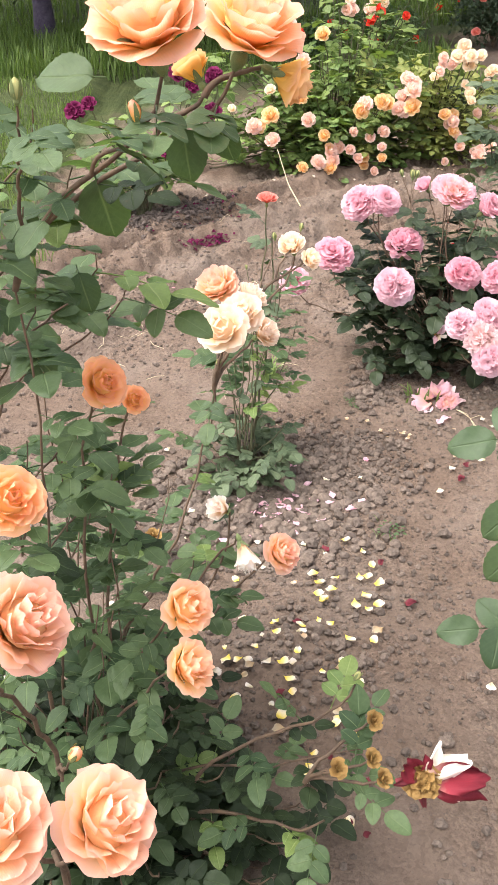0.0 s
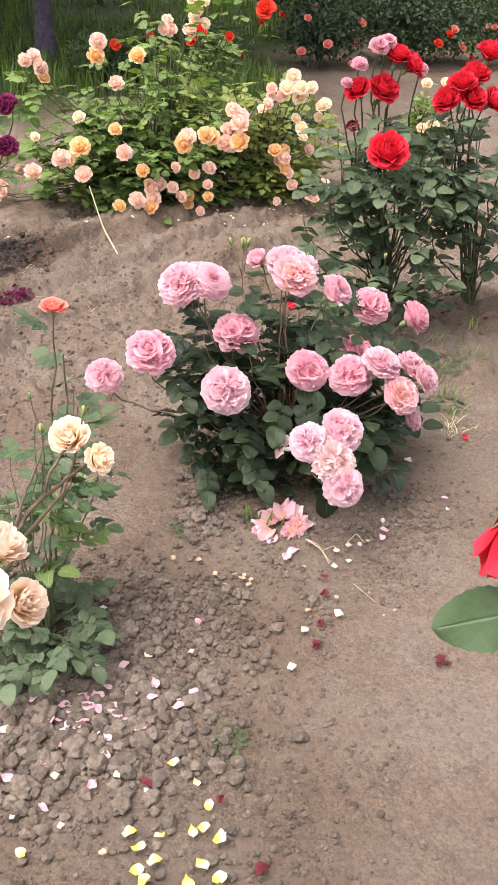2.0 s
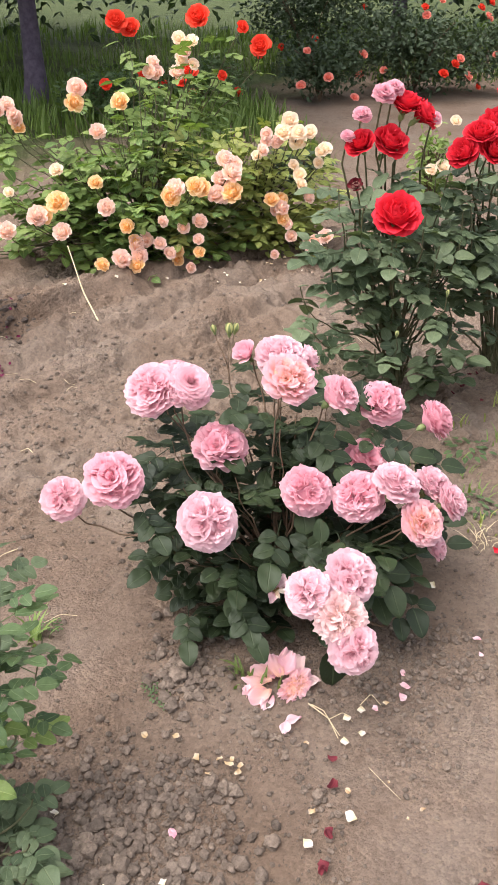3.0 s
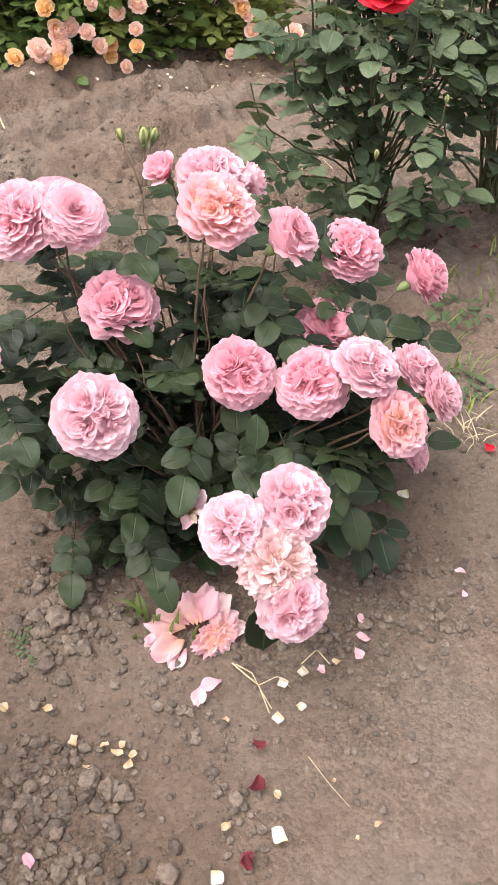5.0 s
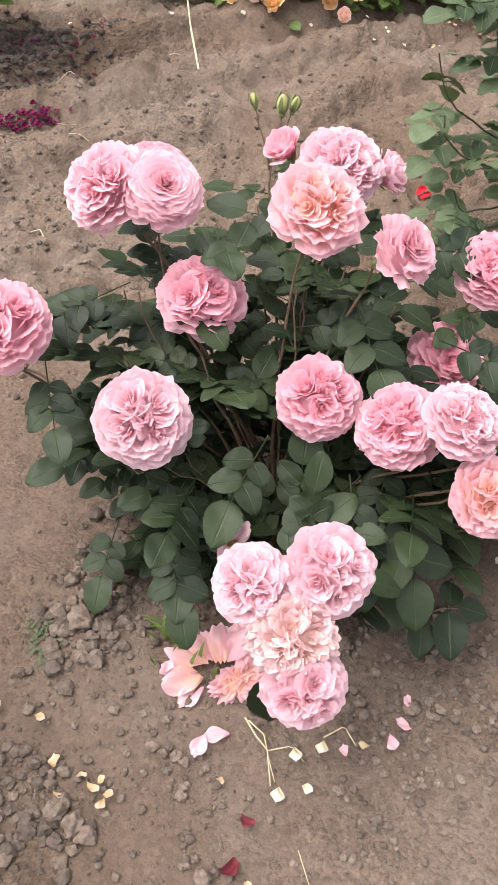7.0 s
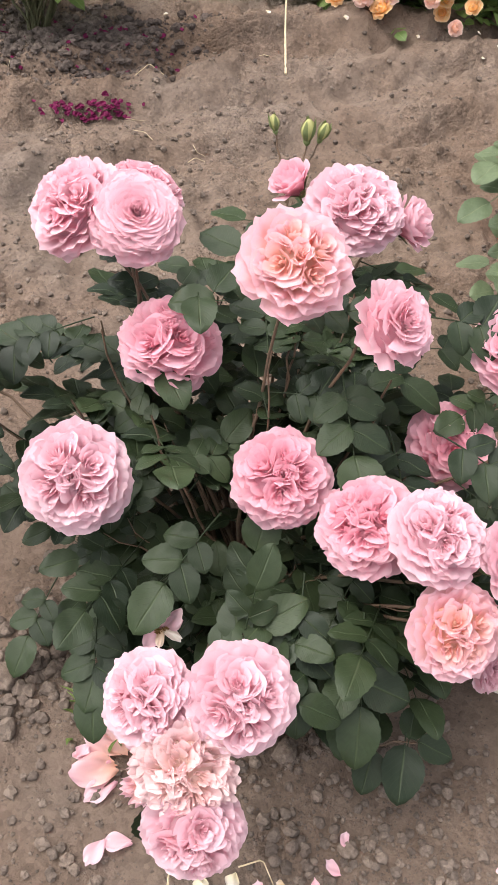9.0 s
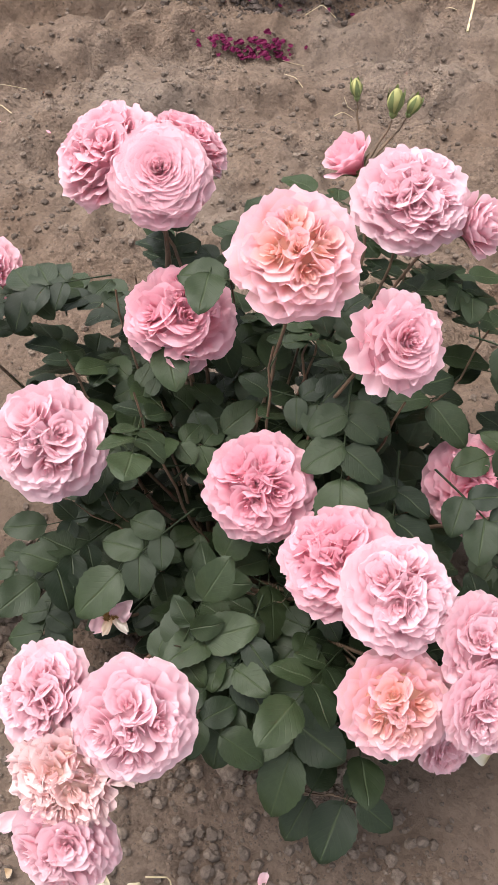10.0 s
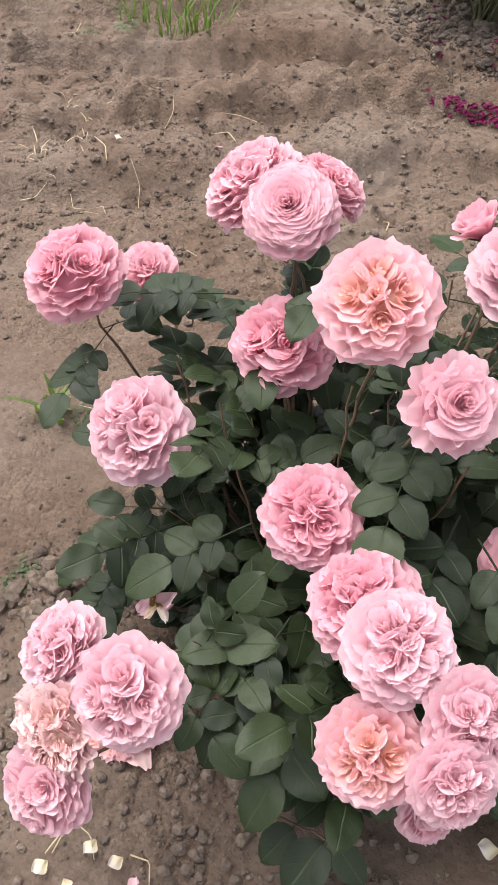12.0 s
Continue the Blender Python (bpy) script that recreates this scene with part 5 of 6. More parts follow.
plum.fill((-0.49, 3.68, 0.27), (0.22, 0.18, 0.15), 18, 6, low=0.5)
plum.grow()

# ---- scarlet roses behind, on tall stems ----
scarlet = Bush("scarlet_rose_bush", (0.62, 5.35), "tall scarlet rose with sparse stems behind the peach bush", LEAVES_PEACH, 61, leaf_size=1.0)
for at, s in (((0.36, 5.2, 0.75), 0.10), ((0.42, 5.22, 0.72), 0.09), ((0.72, 5.2, 0.767), 0.11), ((1.008, 5.2, 0.646), 0.10), ((0.668, 5.2, 0.545), 0.10), ((0.64, 5.2, 0.50), 0.06), ((0.189, 5.2, 0.481), 0.05), ((0.923, 5.2, 0.723), 0.06), ((0.83, 5.2, 0.52), 0.05)):
    scarlet.bloom(B_SCARLET, at, (scarlet.g.uniform(-0.4, 0.4), -0.8, 0.5), s, leaves=5)
scarlet.fill((0.65, 5.35, 0.30), (0.40, 0.25, 0.28), 20, 6, low=0.3)
scarlet.grow()

# ---- far shrubs, trees, grass ----
def leaf_cloud(b, g, centre, radii, count, size, hollow=0.55):
    for _ in range(count):
        a, zc = g.uniform(0, 6.3), g.uniform(-1, 1)
        k = g.uniform(hollow, 1.0) * (1 + 0.25 * math.sin(3 * a + 5 * zc))
        rr = math.sqrt(1 - zc * zc) * k
        p = np.array([centre[0] + radii[0] * rr * math.cos(a), centre[1] + radii[1] * rr * math.sin(a), centre[2] + radii[2] * zc * k])
        leaf_blade(b, g, p, size * g.uniform(0.7, 1.3))


def leaf_blade(b, g, p, s):
    d = np.array([g.gauss(0, 1), g.gauss(0, 1), g.gauss(0, 0.6) - 0.2])
    d /= np.linalg.norm(d) + 1e-6
    n = np.array([g.gauss(0, 0.5), g.gauss(0, 0.5), 1.0])
    x = np.cross(d, n)
    x /= np.linalg.norm(x) + 1e-6
    z = np.cross(x, d)
    v = np.array([[0, 0, 0], [0.28, 0.4, 0.06], [0, 0.42, 0], [-0.28, 0.4, 0.06], [0, 1, -0.12]]) * s
    v = p + v[:, :1] * x + v[:, 1:2] * d + v[:, 2:] * z
    k = b.n
    b.v.append(v)
    b.uv.append(np.array([[0.5, 0], [0, 0.45], [0.5, 0.45], [1, 0.45], [0.5, 1]]))
    b.f.append(np.array([[k, k + 1, k + 2, k + 2], [k, k + 2, k + 3, k + 3], [k + 1, k + 4, k + 2, k + 2], [k + 2, k + 4, k + 3, k + 3]]))
    b.n += 5


def cloud_mesh(b, name, mat):
    v, uv = np.concatenate(b.v), np.concatenate(b.uv)
    faces = [tuple(dict.fromkeys(q)) for f in b.f for q in f.tolist()]
    m = bpy.data.meshes.new(name)
    m.from_pydata(v.tolist(), [], faces)
    layer = m.uv_layers.new(name="UVMap")
    idx = np.empty(len(m.loops), np.int32)
    m.loops.foreach_get("vertex_index", idx)
    layer.data.foreach_set("uv", uv[idx].astype(np.float32).ravel())
    m.materials.append(mat)
    m.update()
    return m


def shrub(at, radii, count, leaf, blooms, meshes, label, seed, mat=None, size=0.07):
    g = random.Random(seed)
    base = on_ground(*at)
    ob = thing("rose_shrub", base, label, "shrub", "shrubs at the far end")
    b = Build()
    for k in range(6):
        a = k * 1.05
        c = (radii[0] * 0.45 * math.cos(a), radii[1] * 0.45 * math.sin(a), radii[2] * g.uniform(0.7, 1.15))
        leaf_cloud(b, g, c, (radii[0] * 0.6, radii[1] * 0.6, radii[2] * 0.62), count // 6, leaf)
    keep = [i for i, v in enumerate(b.v) if v[:, 2].min() > 0.02]
    b2 = Build()
    for i in keep:
        b2.v.append(b.v[i])
        b2.uv.append(b.uv[i])
        b2.f.append(b.f[i] - b.f[i].min() + b2.n)
        b2.n += 5
    part("foliage", cloud_mesh(b2, "foliage", mat or LEAF_FAR), ob)
    for k in range(7):
        a = g.uniform(0, 6.3)
        e = np.array([radii[0] * 0.6 * math.cos(a), radii[1] * 0.6 * math.sin(a), radii[2] * 1.2])
        t = np.linspace(0, 1, 7)[:, None]
        s = Build()
        s.tube(t * e * np.array([1, 1, 1]) + t * (1 - t) * np.array([0, 0, 0.3]), np.linspace(0.008, 0.003, 7), 5)
        part("cane", s.mesh("shrub_cane", CANE_BROWN), ob)
    for k in range(blooms):
        a = g.uniform(3.3, 6.1)
        zc = g.uniform(0.2, 1.7)
        p = Vector((radii[0] * 0.85 * math.cos(a), radii[1] * 0.95 * math.sin(a), radii[2] * zc))
        part("bloom", g.choice(meshes), ob, facing(p, (p.x, -0.6, 0.6), g.uniform(0, 6), size / 2 * g.uniform(0.7, 1.2)))
    return ob


shrub((1.95, 7.75), (0.36, 0.3, 0.30), 2600, 0.042, 5, B_CORAL, "compact dark green rose shrub with few coral blooms", 71)
shrub((2.75, 7.95), (0.62, 0.45, 0.42), 5200, 0.045, 13, B_CORAL + B_SCARLET, "large rose shrub dotted with small coral and red blooms", 72)
shrub((3.75, 7.8), (0.6, 0.45, 0.40), 4200, 0.045, 9, B_CORAL, "large rose shrub dotted with small coral blooms", 73)
shrub((2.2, 9.3), (0.6, 0.4, 0.5), 3000, 0.05, 5, B_SCARLET, "tall green rose shrub with red blooms", 74)
shrub((0.35, 7.0), (0.35, 0.3, 0.22), 1600, 0.045, 2, B_SCARLET, "low rose shrub in the grass", 75, LEAF_MID)
shrub((1.05, 7.7), (0.35, 0.3, 0.22), 1200, 0.045, 3, B_SCARLET, "low rose shrub with red blooms in the grass", 76, LEAF_MID)
shrub((1.18, 5.15), (0.16, 0.14, 0.13), 700, 0.035, 0, B_CORAL, "small round green shrub at the bed's edge", 77)
shrub((1.62, 4.5), (0.10, 0.10, 0.30), 500, 0.04, 6, B_PALEMINI, "slim rose shrub with whitish buds", 79, LEAF_FRESH, 0.06)


def tree(at, height, girth, seed, label):
    g = random.Random(seed)
    base = on_ground(at[0], at[1], -0.05)
    ob = thing("tree", base, label, "tree", "trees at the far end")
    t = np.linspace(0, 1, 12)
    b = Build()
    b.tube(np.stack([0.10 * t**2 * g.uniform(-1, 1), 0.06 * np.sin(4 * t), height * 0.55 * t], -1), girth * (1.0 - 0.45 * t + 0.7 * np.exp(-t * 14)), 12)
    part("trunk", b.mesh("trunk", BARK), ob)
    for k in range(6):
        a = k * 1.05 + g.uniform(-0.2, 0.2)
        s = np.linspace(0, 1, 8)
        reach = g.uniform(0.9, 1.5)
        pts = np.stack([reach * s * math.cos(a), reach * s * math.sin(a), height * (0.42 + 0.40 * s**0.8)], -1)
        lb = Build()
        lb.tube(pts, girth * np.linspace(0.5, 0.12, 8), 6)
        part("limb", lb.mesh("limb", BARK), ob)
    # the crown is out of view; its large, dense leaves serve to shade the grass
    c = Build()
    for k in range(10):
        a = g.uniform(0, 6.3)
        leaf_cloud(c, g, (1.1 * math.cos(a), 1.1 * math.sin(a), height * g.uniform(0.42, 0.95)), (1.1, 1.1, 0.6), 420, 0.22, 0.2)
    part("crown", cloud_mesh(c, "crown", LEAF_FAR), ob)
    return ob


# trees past the first two are added to deepen shade on the far grass
for k, (x, y, w) in enumerate(((-0.14, 7.9, 0.072), (-1.85, 8.7, 0.085), (-3.6, 9.2, 0.08), (3.6, 10.9, 0.08), (-1.6, 11.8, 0.08), (5.6, 10.2, 0.08))):
    tree((x, y), 3.6, w, 200 + k, "tree with a slim violet-grey trunk standing in shaded grass")

hedge = Build()
hg = random.Random(91)
for k in range(46):
    leaf_cloud(hedge, hg, (-7 + k * 0.36, 11.6 + hg.uniform(-0.3, 0.3), 0.75 + hg.uniform(-0.2, 0.5)), (0.6, 0.4, 0.9), 320, 0.12, 0.2)
tagged(new("hedge", cloud_mesh(hedge, "hedge", LEAF_FAR)), "dense dark green hedge behind the trees", "hedge", kind="stuff")


def blade(b, g, x, y, h, w, lean=0.45, ground_z=None):
    z = float(ground_height(x, y)) - 0.004 if ground_z is None else ground_z
    a = g.uniform(0, 6.3)
    l = h * g.uniform(0.1, lean)
    d = np.array([math.cos(a), math.sin(a), 0])
    s = np.array([-d[1], d[0], 0])
    t = np.array([0, 0.4, 0.75, 1.0])
    mid = np.array([x, y, z]) + d * (l * t**2)[:, None] + np.array([0, 0, 1]) * (h * (t - 0.25 * t**2 * lean))[:, None]
    wid = (w * np.array([1, 0.9, 0.6, 0.05]))[:, None]
    b.grid(np.stack([mid - s * wid, mid + s * wid], 1), np.stack([np.tile([0.2, 0.8], (4, 1)), np.tile(t[:, None], (1, 2))], -1))


def grass_patch(name, mat, seed, label, boxes, height, width, keep=lambda x, y: x == x):
    g = random.Random(seed)
    b = Build()
    spots = []
    for x0, x1, y0, y1, n in boxes:
        for _ in range(n):
            spots.append((g.uniform(x0, x1), y0 + (y1 - y0) * g.random() ** 1.3))
    xs, ys = np.array(spots).T
    zs, bare = ground_height(xs, ys) - 0.004, value_noise(xs * 1.7, ys * 1.7, 5) < -0.22
    for x, y, z in np.stack([xs, ys, zs], -1)[~bare & keep(xs, ys)].tolist():
        blade(b, g, x, y, height * g.uniform(0.5, 1.3), width * g.uniform(0.7, 1.3), ground_z=z)
    return tagged(new(name, b.mesh(name, mat)), label, "grass", kind="stuff")


grass_patch("meadow_grass", GRASS, 92, "shaded meadow grass under the trees", ((-6, 1.3, 6.6, 9.0, 9000), (-6, 7, 8.4, 13.0, 12000), (0.7, 1.5, 5.6, 7.5, 1200)), 0.17, 0.006)
grass_patch("bank_grass", GRASS, 93, "yellow-green grass and weeds on the bank", ((-2.6, -0.88, 2.75, 6.6, 12000), (-1.25, -0.86, 2.5, 3.4, 1500)), 0.055, 0.0022, lambda x, y: to_line(x, y, BANK) > 0.02)


def tuft(at, n, h, w, label, seed, mat=None, spread=0.012, lean=0.9):
    g = random.Random(seed)
    base = on_ground(*at)
    ob = thing("grass_tuft", base, label, "grass", "grass tufts in the soil")
    for _ in range(n):
        b = Build()
        blade(b, g, g.gauss(0, spread), g.gauss(0, spread), h * g.uniform(0.5, 1.1), w, lean, -0.006)
        part("blade", b.mesh("blade", mat or LEAF_FRESH), ob)


tuft((-0.80, 3.01), 46, 0.15, 0.0022, "tall fresh grass tuft at the bank's foot", 1, GRASS, 0.035, 0.8)
tuft((-0.90, 2.93), 30, 0.10, 0.002, "thin grass tuft at the bank's foot", 2, GRASS, 0.03)
tuft((0.372, 1.955), 9, 0.055, 0.0035, "small green grass tuft beside the fallen bloom", 3)
tuft((0.418, 1.925), 4, 0.075, 0.0030, "few grass blades beside the fallen bloom", 4)
tuft((0.03, 2.11), 16, 0.07, 0.0042, "thin grass tuft in the soil", 5)
tuft((0.24, 1.40), 9, 0.03, 0.0012, "tiny grass tuft on the path", 6, LEAF_FRESH, 0.02)
for k, p in enumerate(((1.02, 2.52), (1.08, 2.70), (1.00, 2.42), (0.96, 2.30), (1.15, 2.62), (1.22, 2.80), (0.90, 2.55))):
    tuft(p, 12, 0.05, 0.002, "pale green grass tuft at the path's edge", 10 + k, LEAF_YELLOW if k % 2 else LEAF_FRESH, 0.022)
tuft((0.935, 2.25), 26, 0.05, 0.0012, "dry straw-coloured grass tuft", 30, STRAW, 0.02, 1.4)
for k, p in enumerate(((-0.58, 2.58), (-0.66, 2.60), (-0.50, 2.46))):
    tuft(p, 20, 0.028, 0.0011, "dry straw-coloured grass tuft on the ridge", 31 + k, STRAW, 0.03, 1.5)

weed_leaf = Build()
leaflet(weed_leaf, (0, 0, 0), -math.pi / 2, 0.010, 0.006, 0.2, 0.2, 5, 3, 0)
weed_mesh = weed_leaf.mesh("weed_leaf", LEAF_MID)
wg = random.Random(4)
for k, (x, y, s) in enumerate(((0.240, 1.935, 0.72), (0.226, 1.957, 0.55), (0.246, 1.912, 0.45), (-0.86, 2.86, 1.0), (-0.92, 2.80, 0.9), (1.05, 2.60, 2.2), (0.98, 2.38, 1.8), (0.06, 2.14, 0.7), (0.255, 1.40, 1.0))):
    w = thing("weed", on_ground(x, y, 0.001), "small creeping green weed in the soil", "weed", "weeds")
    for j in range(24):
        a, r = j * GOLDEN + k, 0.002 + 0.0042 * math.sqrt(j) * wg.uniform(0.6, 1.3)
        part("leaf", weed_mesh, w, Matrix.Scale(s, 4) @ pose(r * math.cos(a), r * math.sin(a), 0.003 + 0.004 * wg.random(), 0, 0, math.degrees(a)))

# ---- fallen petals ----
PETALS = {}


def fallen_petal_mesh(name, mat, seed):
    g = random.Random(seed)
    b = Build()
    u, v = np.meshgrid(np.linspace(-1, 1, 9), np.linspace(0, 1, 11))
    w = 0.0112 * np.sin(np.pi * np.clip(v * 0.97 + 0.025, 0, 1) ** 1.15) ** 0.64 * (0.6 + 0.4 * v)
    x, y = u * w * (1 + 0.2 * np.sin(v * 6 + seed)), (v - 0.5) * 0.022 * (1 - 0.1 * u**2 + 0.08 * np.sin(u * 4 + seed))
    z = 0.0015 + 0.0035 * u**2 * (w / 0.0112) * g.uniform(0.0, 1.0) + 0.003 * (v - 0.5) ** 2 * 4 * g.uniform(-0.2, 1.0) + 0.002 * np.sin(u * 3 + v * 5 + seed)
    x = x + 0.003 * g.uniform(-1, 1) * v**2 * 2
    y = y * g.uniform(0.9, 1.25)
    b.grid(np.stack([x, y, z], -1), np.stack([u / 2 + 0.5, v], -1))
    return b.mesh(name, mat)


for k, (key, mat) in enumerate((("yellow", YELLOW), ("white", WHITE), ("pink", PINK_PALE), ("rose", PINK_DEEP), ("wine", DRIED), ("plum", PLUM), ("red", RED), ("cream", DRY_CREAM), ("blush", PINK))):
    PETALS[key] = [fallen_petal_mesh(f"{key}_petal", mat, 10 * k + j) for j in range(3)]
PETAL_LABEL = {"yellow": "fallen pale yellow rose petal on the soil", "white": "fallen whitish rose petal on the soil", "pink": "fallen pale pink rose petal on the soil",
               "rose": "fallen deep pink rose petal on the soil", "wine": "dried wine-red petal on the soil", "plum": "fallen dark plum petal on the mulch", "red": "fallen bright red petal on the soil",
               "cream": "fallen cream petal drying on the soil", "blush": "fallen pink rose petal on the soil"}
pg = random.Random(77)


def petal_pose(x, y, size):
    h = on_ground(x, y, 0.009)
    e = 0.012
    n = Vector((-(on_ground(x + e, y).z - on_ground(x - e, y).z) / (2 * e), -(on_ground(x, y + e).z - on_ground(x, y - e).z) / (2 * e), 1)).normalized()
    n = (n + Vector((pg.gauss(0, 0.15), pg.gauss(0, 0.15), 0))).normalized()
    a = pg.uniform(0, 6.3)
    return frame_from(h, (math.cos(a), math.sin(a), 0), n, size * pg.uniform(0.5, 0.88))


def petal_at(key, x, y, size=1.0):
    ob = tagged(new("fallen_petal", pg.choice(PETALS[key])), PETAL_LABEL[key], "petal", f"fallen {key} petals")
    ob.matrix_world = petal_pose(x, y, size)


def petals(key, spots, size=1.0):
    for x, y in spots:
        petal_at(key, x, y, size)


def petal_drift(key, x, y, sx, sy, count, size=0.9):
    for _ in range(count):
        petal_at(key, pg.gauss(x, sx), pg.gauss(y, sy), size)


petals("yellow", ((0.19, 1.32), (0.2, 1.28), (0.21, 1.225), (0.19, 1.245), (0.175, 1.24), (0.18, 1.19), (0.2, 1.17), (0.18, 1.155), (0.16, 1.165), (0.13, 1.24), (0.1, 1.22), (0.12, 1.2), (0.095, 1.19),
                  (0.105, 1.17), (0.09, 1.25), (0.16, 1.36), (0.11, 1.11), (0.14, 1.07), (0.18, 1.07), (0.05, 1.04)), 1.3)
petals("white", ((0.06, 1.085), (-0.03, 1.01), (0.0, 1.01), (0.04, 1.012), (-0.08, 0.99), (-0.11, 1.01), (-0.03, 0.96), (0.49, 1.65), (0.42, 1.62), (0.38, 1.54), (0.52, 1.79), (0.55, 1.8), (-0.09, 1.47), (-0.15, 1.49),
                 (-0.22, 1.74), (0.563, 1.845), (0.536, 1.835), (0.779, 2.113), (-0.476, 2.57), (0.637, 4.0)))
petals("pink", ((-0.04, 1.55), (-0.0, 1.51), (0.03, 1.53), (0.07, 1.66), (0.05, 1.44), (0.08, 1.5), (-0.0, 1.45), (0.04, 1.34), (0.18, 1.5), (0.21, 1.5), (0.385, 1.915), (0.587, 1.846),
                (0.655, 1.911), (0.65, 1.882), (0.639, 1.861), (0.81, 1.962), (0.801, 1.924)))
petals("cream", ((0.608, 1.853), (0.284, 1.796), (0.318, 1.783), (0.339, 1.782), (0.331, 1.771), (0.349, 1.768), (0.345, 1.758), (0.298, 1.76), (0.499, 1.697), (0.438, 1.671), (0.258, 1.843), (0.209, 1.849)), 0.75)
petals("wine", ((0.43, 1.58), (0.435, 1.583), (0.22, 1.29), (0.12, 1.33), (0.26, 1.18), (0.48, 1.71), (0.49, 1.758), (0.45, 1.63), (0.455, 1.635), (0.625, 1.50), (0.635, 1.51), (0.64, 1.495)), 1.1)
petals("rose", ((0.236, 1.669), (-0.28, 2.76), (-0.36, 2.72), (0.86, 2.42)), 0.8)
petals("red", ((0.725, 3.10), (0.735, 3.12), (0.722, 3.13), (0.95, 2.2)), 1.5)
petal_drift("pink", 0.02, 1.50, 0.07, 0.07, 34, 1.1)
petal_drift("rose", 0.03, 1.50, 0.06, 0.06, 10, 0.8)
petal_drift("white", -0.05, 1.45, 0.14, 0.16, 16, 0.8)
petal_drift("yellow", -0.02, 1.05, 0.09, 0.09, 22, 1.1)
petal_drift("yellow", 0.05, 0.80, 0.10, 0.10, 18, 1.2)
petal_drift("cream", 0.05, 0.95, 0.09, 0.10, 10, 1.2)
petal_drift("white", -0.15, 1.15, 0.14, 0.16, 16, 0.8)
petal_drift("wine", 0.08, 0.85, 0.10, 0.12, 6)
petal_drift("white", 0.28, 0.75, 0.12, 0.12, 6, 1.0)
petal_drift("cream", 0.45, 1.72, 0.15, 0.12, 5, 0.5)
plum_spots = []
for k in range(72):
    # plum petals blown together along the furrow
    e, w = pg.gauss(0, 0.052), pg.gauss(0, 0.012)
    plum_spots.append((-0.175 + 0.86 * e - 0.51 * w, 3.30 + 0.51 * e + 0.86 * w))
plum_spots += [(pg.gauss(-0.32, 0.13), pg.gauss(3.60, 0.09)) for _ in range(60)]
plum_litter = Build()
for x, y in plum_spots:
    m = petal_pose(x, y, 0.95)
    shape = pg.choice(PETALS["plum"])
    plum_litter.shape([m @ v.co for v in shape.vertices], [list(f.vertices) for f in shape.polygons])
tagged(new("plum_petals", plum_litter.mesh("plum_petals", PLUM)), "dark plum petals blown along the furrow and mulch", "petals", kind="stuff")
petal_drift("wine", 1.20, 2.95, 0.10, 0.08, 22, 1.0)
petal_drift("white", 0.55, 3.9, 0.30, 0.06, 12, 0.8)
petal_drift("cream", 0.85, 3.98, 0.15, 0.06, 10, 0.8)

LIMP = [limp_petal_mesh("limp_petal", (PINK_PALE, PINK_PEACH, PINK, WILTED, PINK_PEACH)[k], 300 + k, 0.020 + 0.001 * k) for k in range(5)]
fallen = thing("fallen_bloom", on_ground(0.444, 1.925), "collapsed pink rose bloom lying on the soil", "fallen bloom")
part("heart", rosette_mesh("dried_heart", PINK_PEACH, 132, 70, 96, 0.5, 0.14, swirls=5), fallen, facing((0.022, -0.016, 0.012), (0.15, -0.55, 0.8), 0.4, 1.0) @ Matrix.Diagonal((0.036, 0.022, 0.024, 1)), "orange-brown heart of stamens")
for k in range(13):
    a = radians((95, 70, 120, 45, 145, 20, 165, 192, -8, 215, 240, 100, 60)[k])
    r, lift = (0.010, 0.014, 0.012, 0.016, 0.014, 0.020, 0.018, 0.026, 0.026, 0.022, 0.030, 0.0, 0.004)[k], (0.012, 0.014, 0.011, 0.012, 0.010, 0.008, 0.008, 0.002, 0.004, 0.004, 0.0, 0.020, 0.022)[k]
    at = Vector((1.2 * r * math.cos(a), 0.9 * r * math.sin(a), lift))
    out = Vector((math.cos(a), 0.75 * math.sin(a), 0.35 if 30 < math.degrees(a) < 150 else 0.05))
    part("petal", LIMP[k % 5], fallen, frame_from(at, out, (0.1 * math.sin(5.0 * k), -0.55 if 30 < math.degrees(a) < 150 else 0.0, 1), 0.80 + 0.12 * math.sin(2.3 * k)))
# two limp petals beside it
for x, y, a in ((0.462, 1.852, -1.2), (0.437, 1.846, -0.3)):
    ob = tagged(new("fallen_petal", LIMP[0]), "large pale pink petal lying beside the fallen bloom", "petal", "fallen pink petals")
    ob.matrix_world = frame_from(on_ground(x, y, 0.003), (math.sin(a), -math.cos(a), 0.05), UP, 0.55)

# ---- clods and crumbs of soil ----
ico = bmesh.new()
bmesh.ops.create_icosphere(ico, subdivisions=1, radius=1)
ICO1 = np.array([v.co[:] for v in ico.verts]), np.array([[v.index for v in f.verts] for f in ico.faces])
ico.free()
ico = bmesh.new()
bmesh.ops.create_icosphere(ico, subdivisions=2, radius=1)
ICO2 = np.array([v.co[:] for v in ico.verts]), np.array([[v.index for v in f.verts] for f in ico.faces])
ico.free()


ico = bmesh.new()
bmesh.ops.create_icosphere(ico, subdivisions=4, radius=1)
ICO3 = np.array([v.co[:] for v in ico.verts]), np.array([[v.index for v in f.verts] for f in ico.faces])
ico.free()


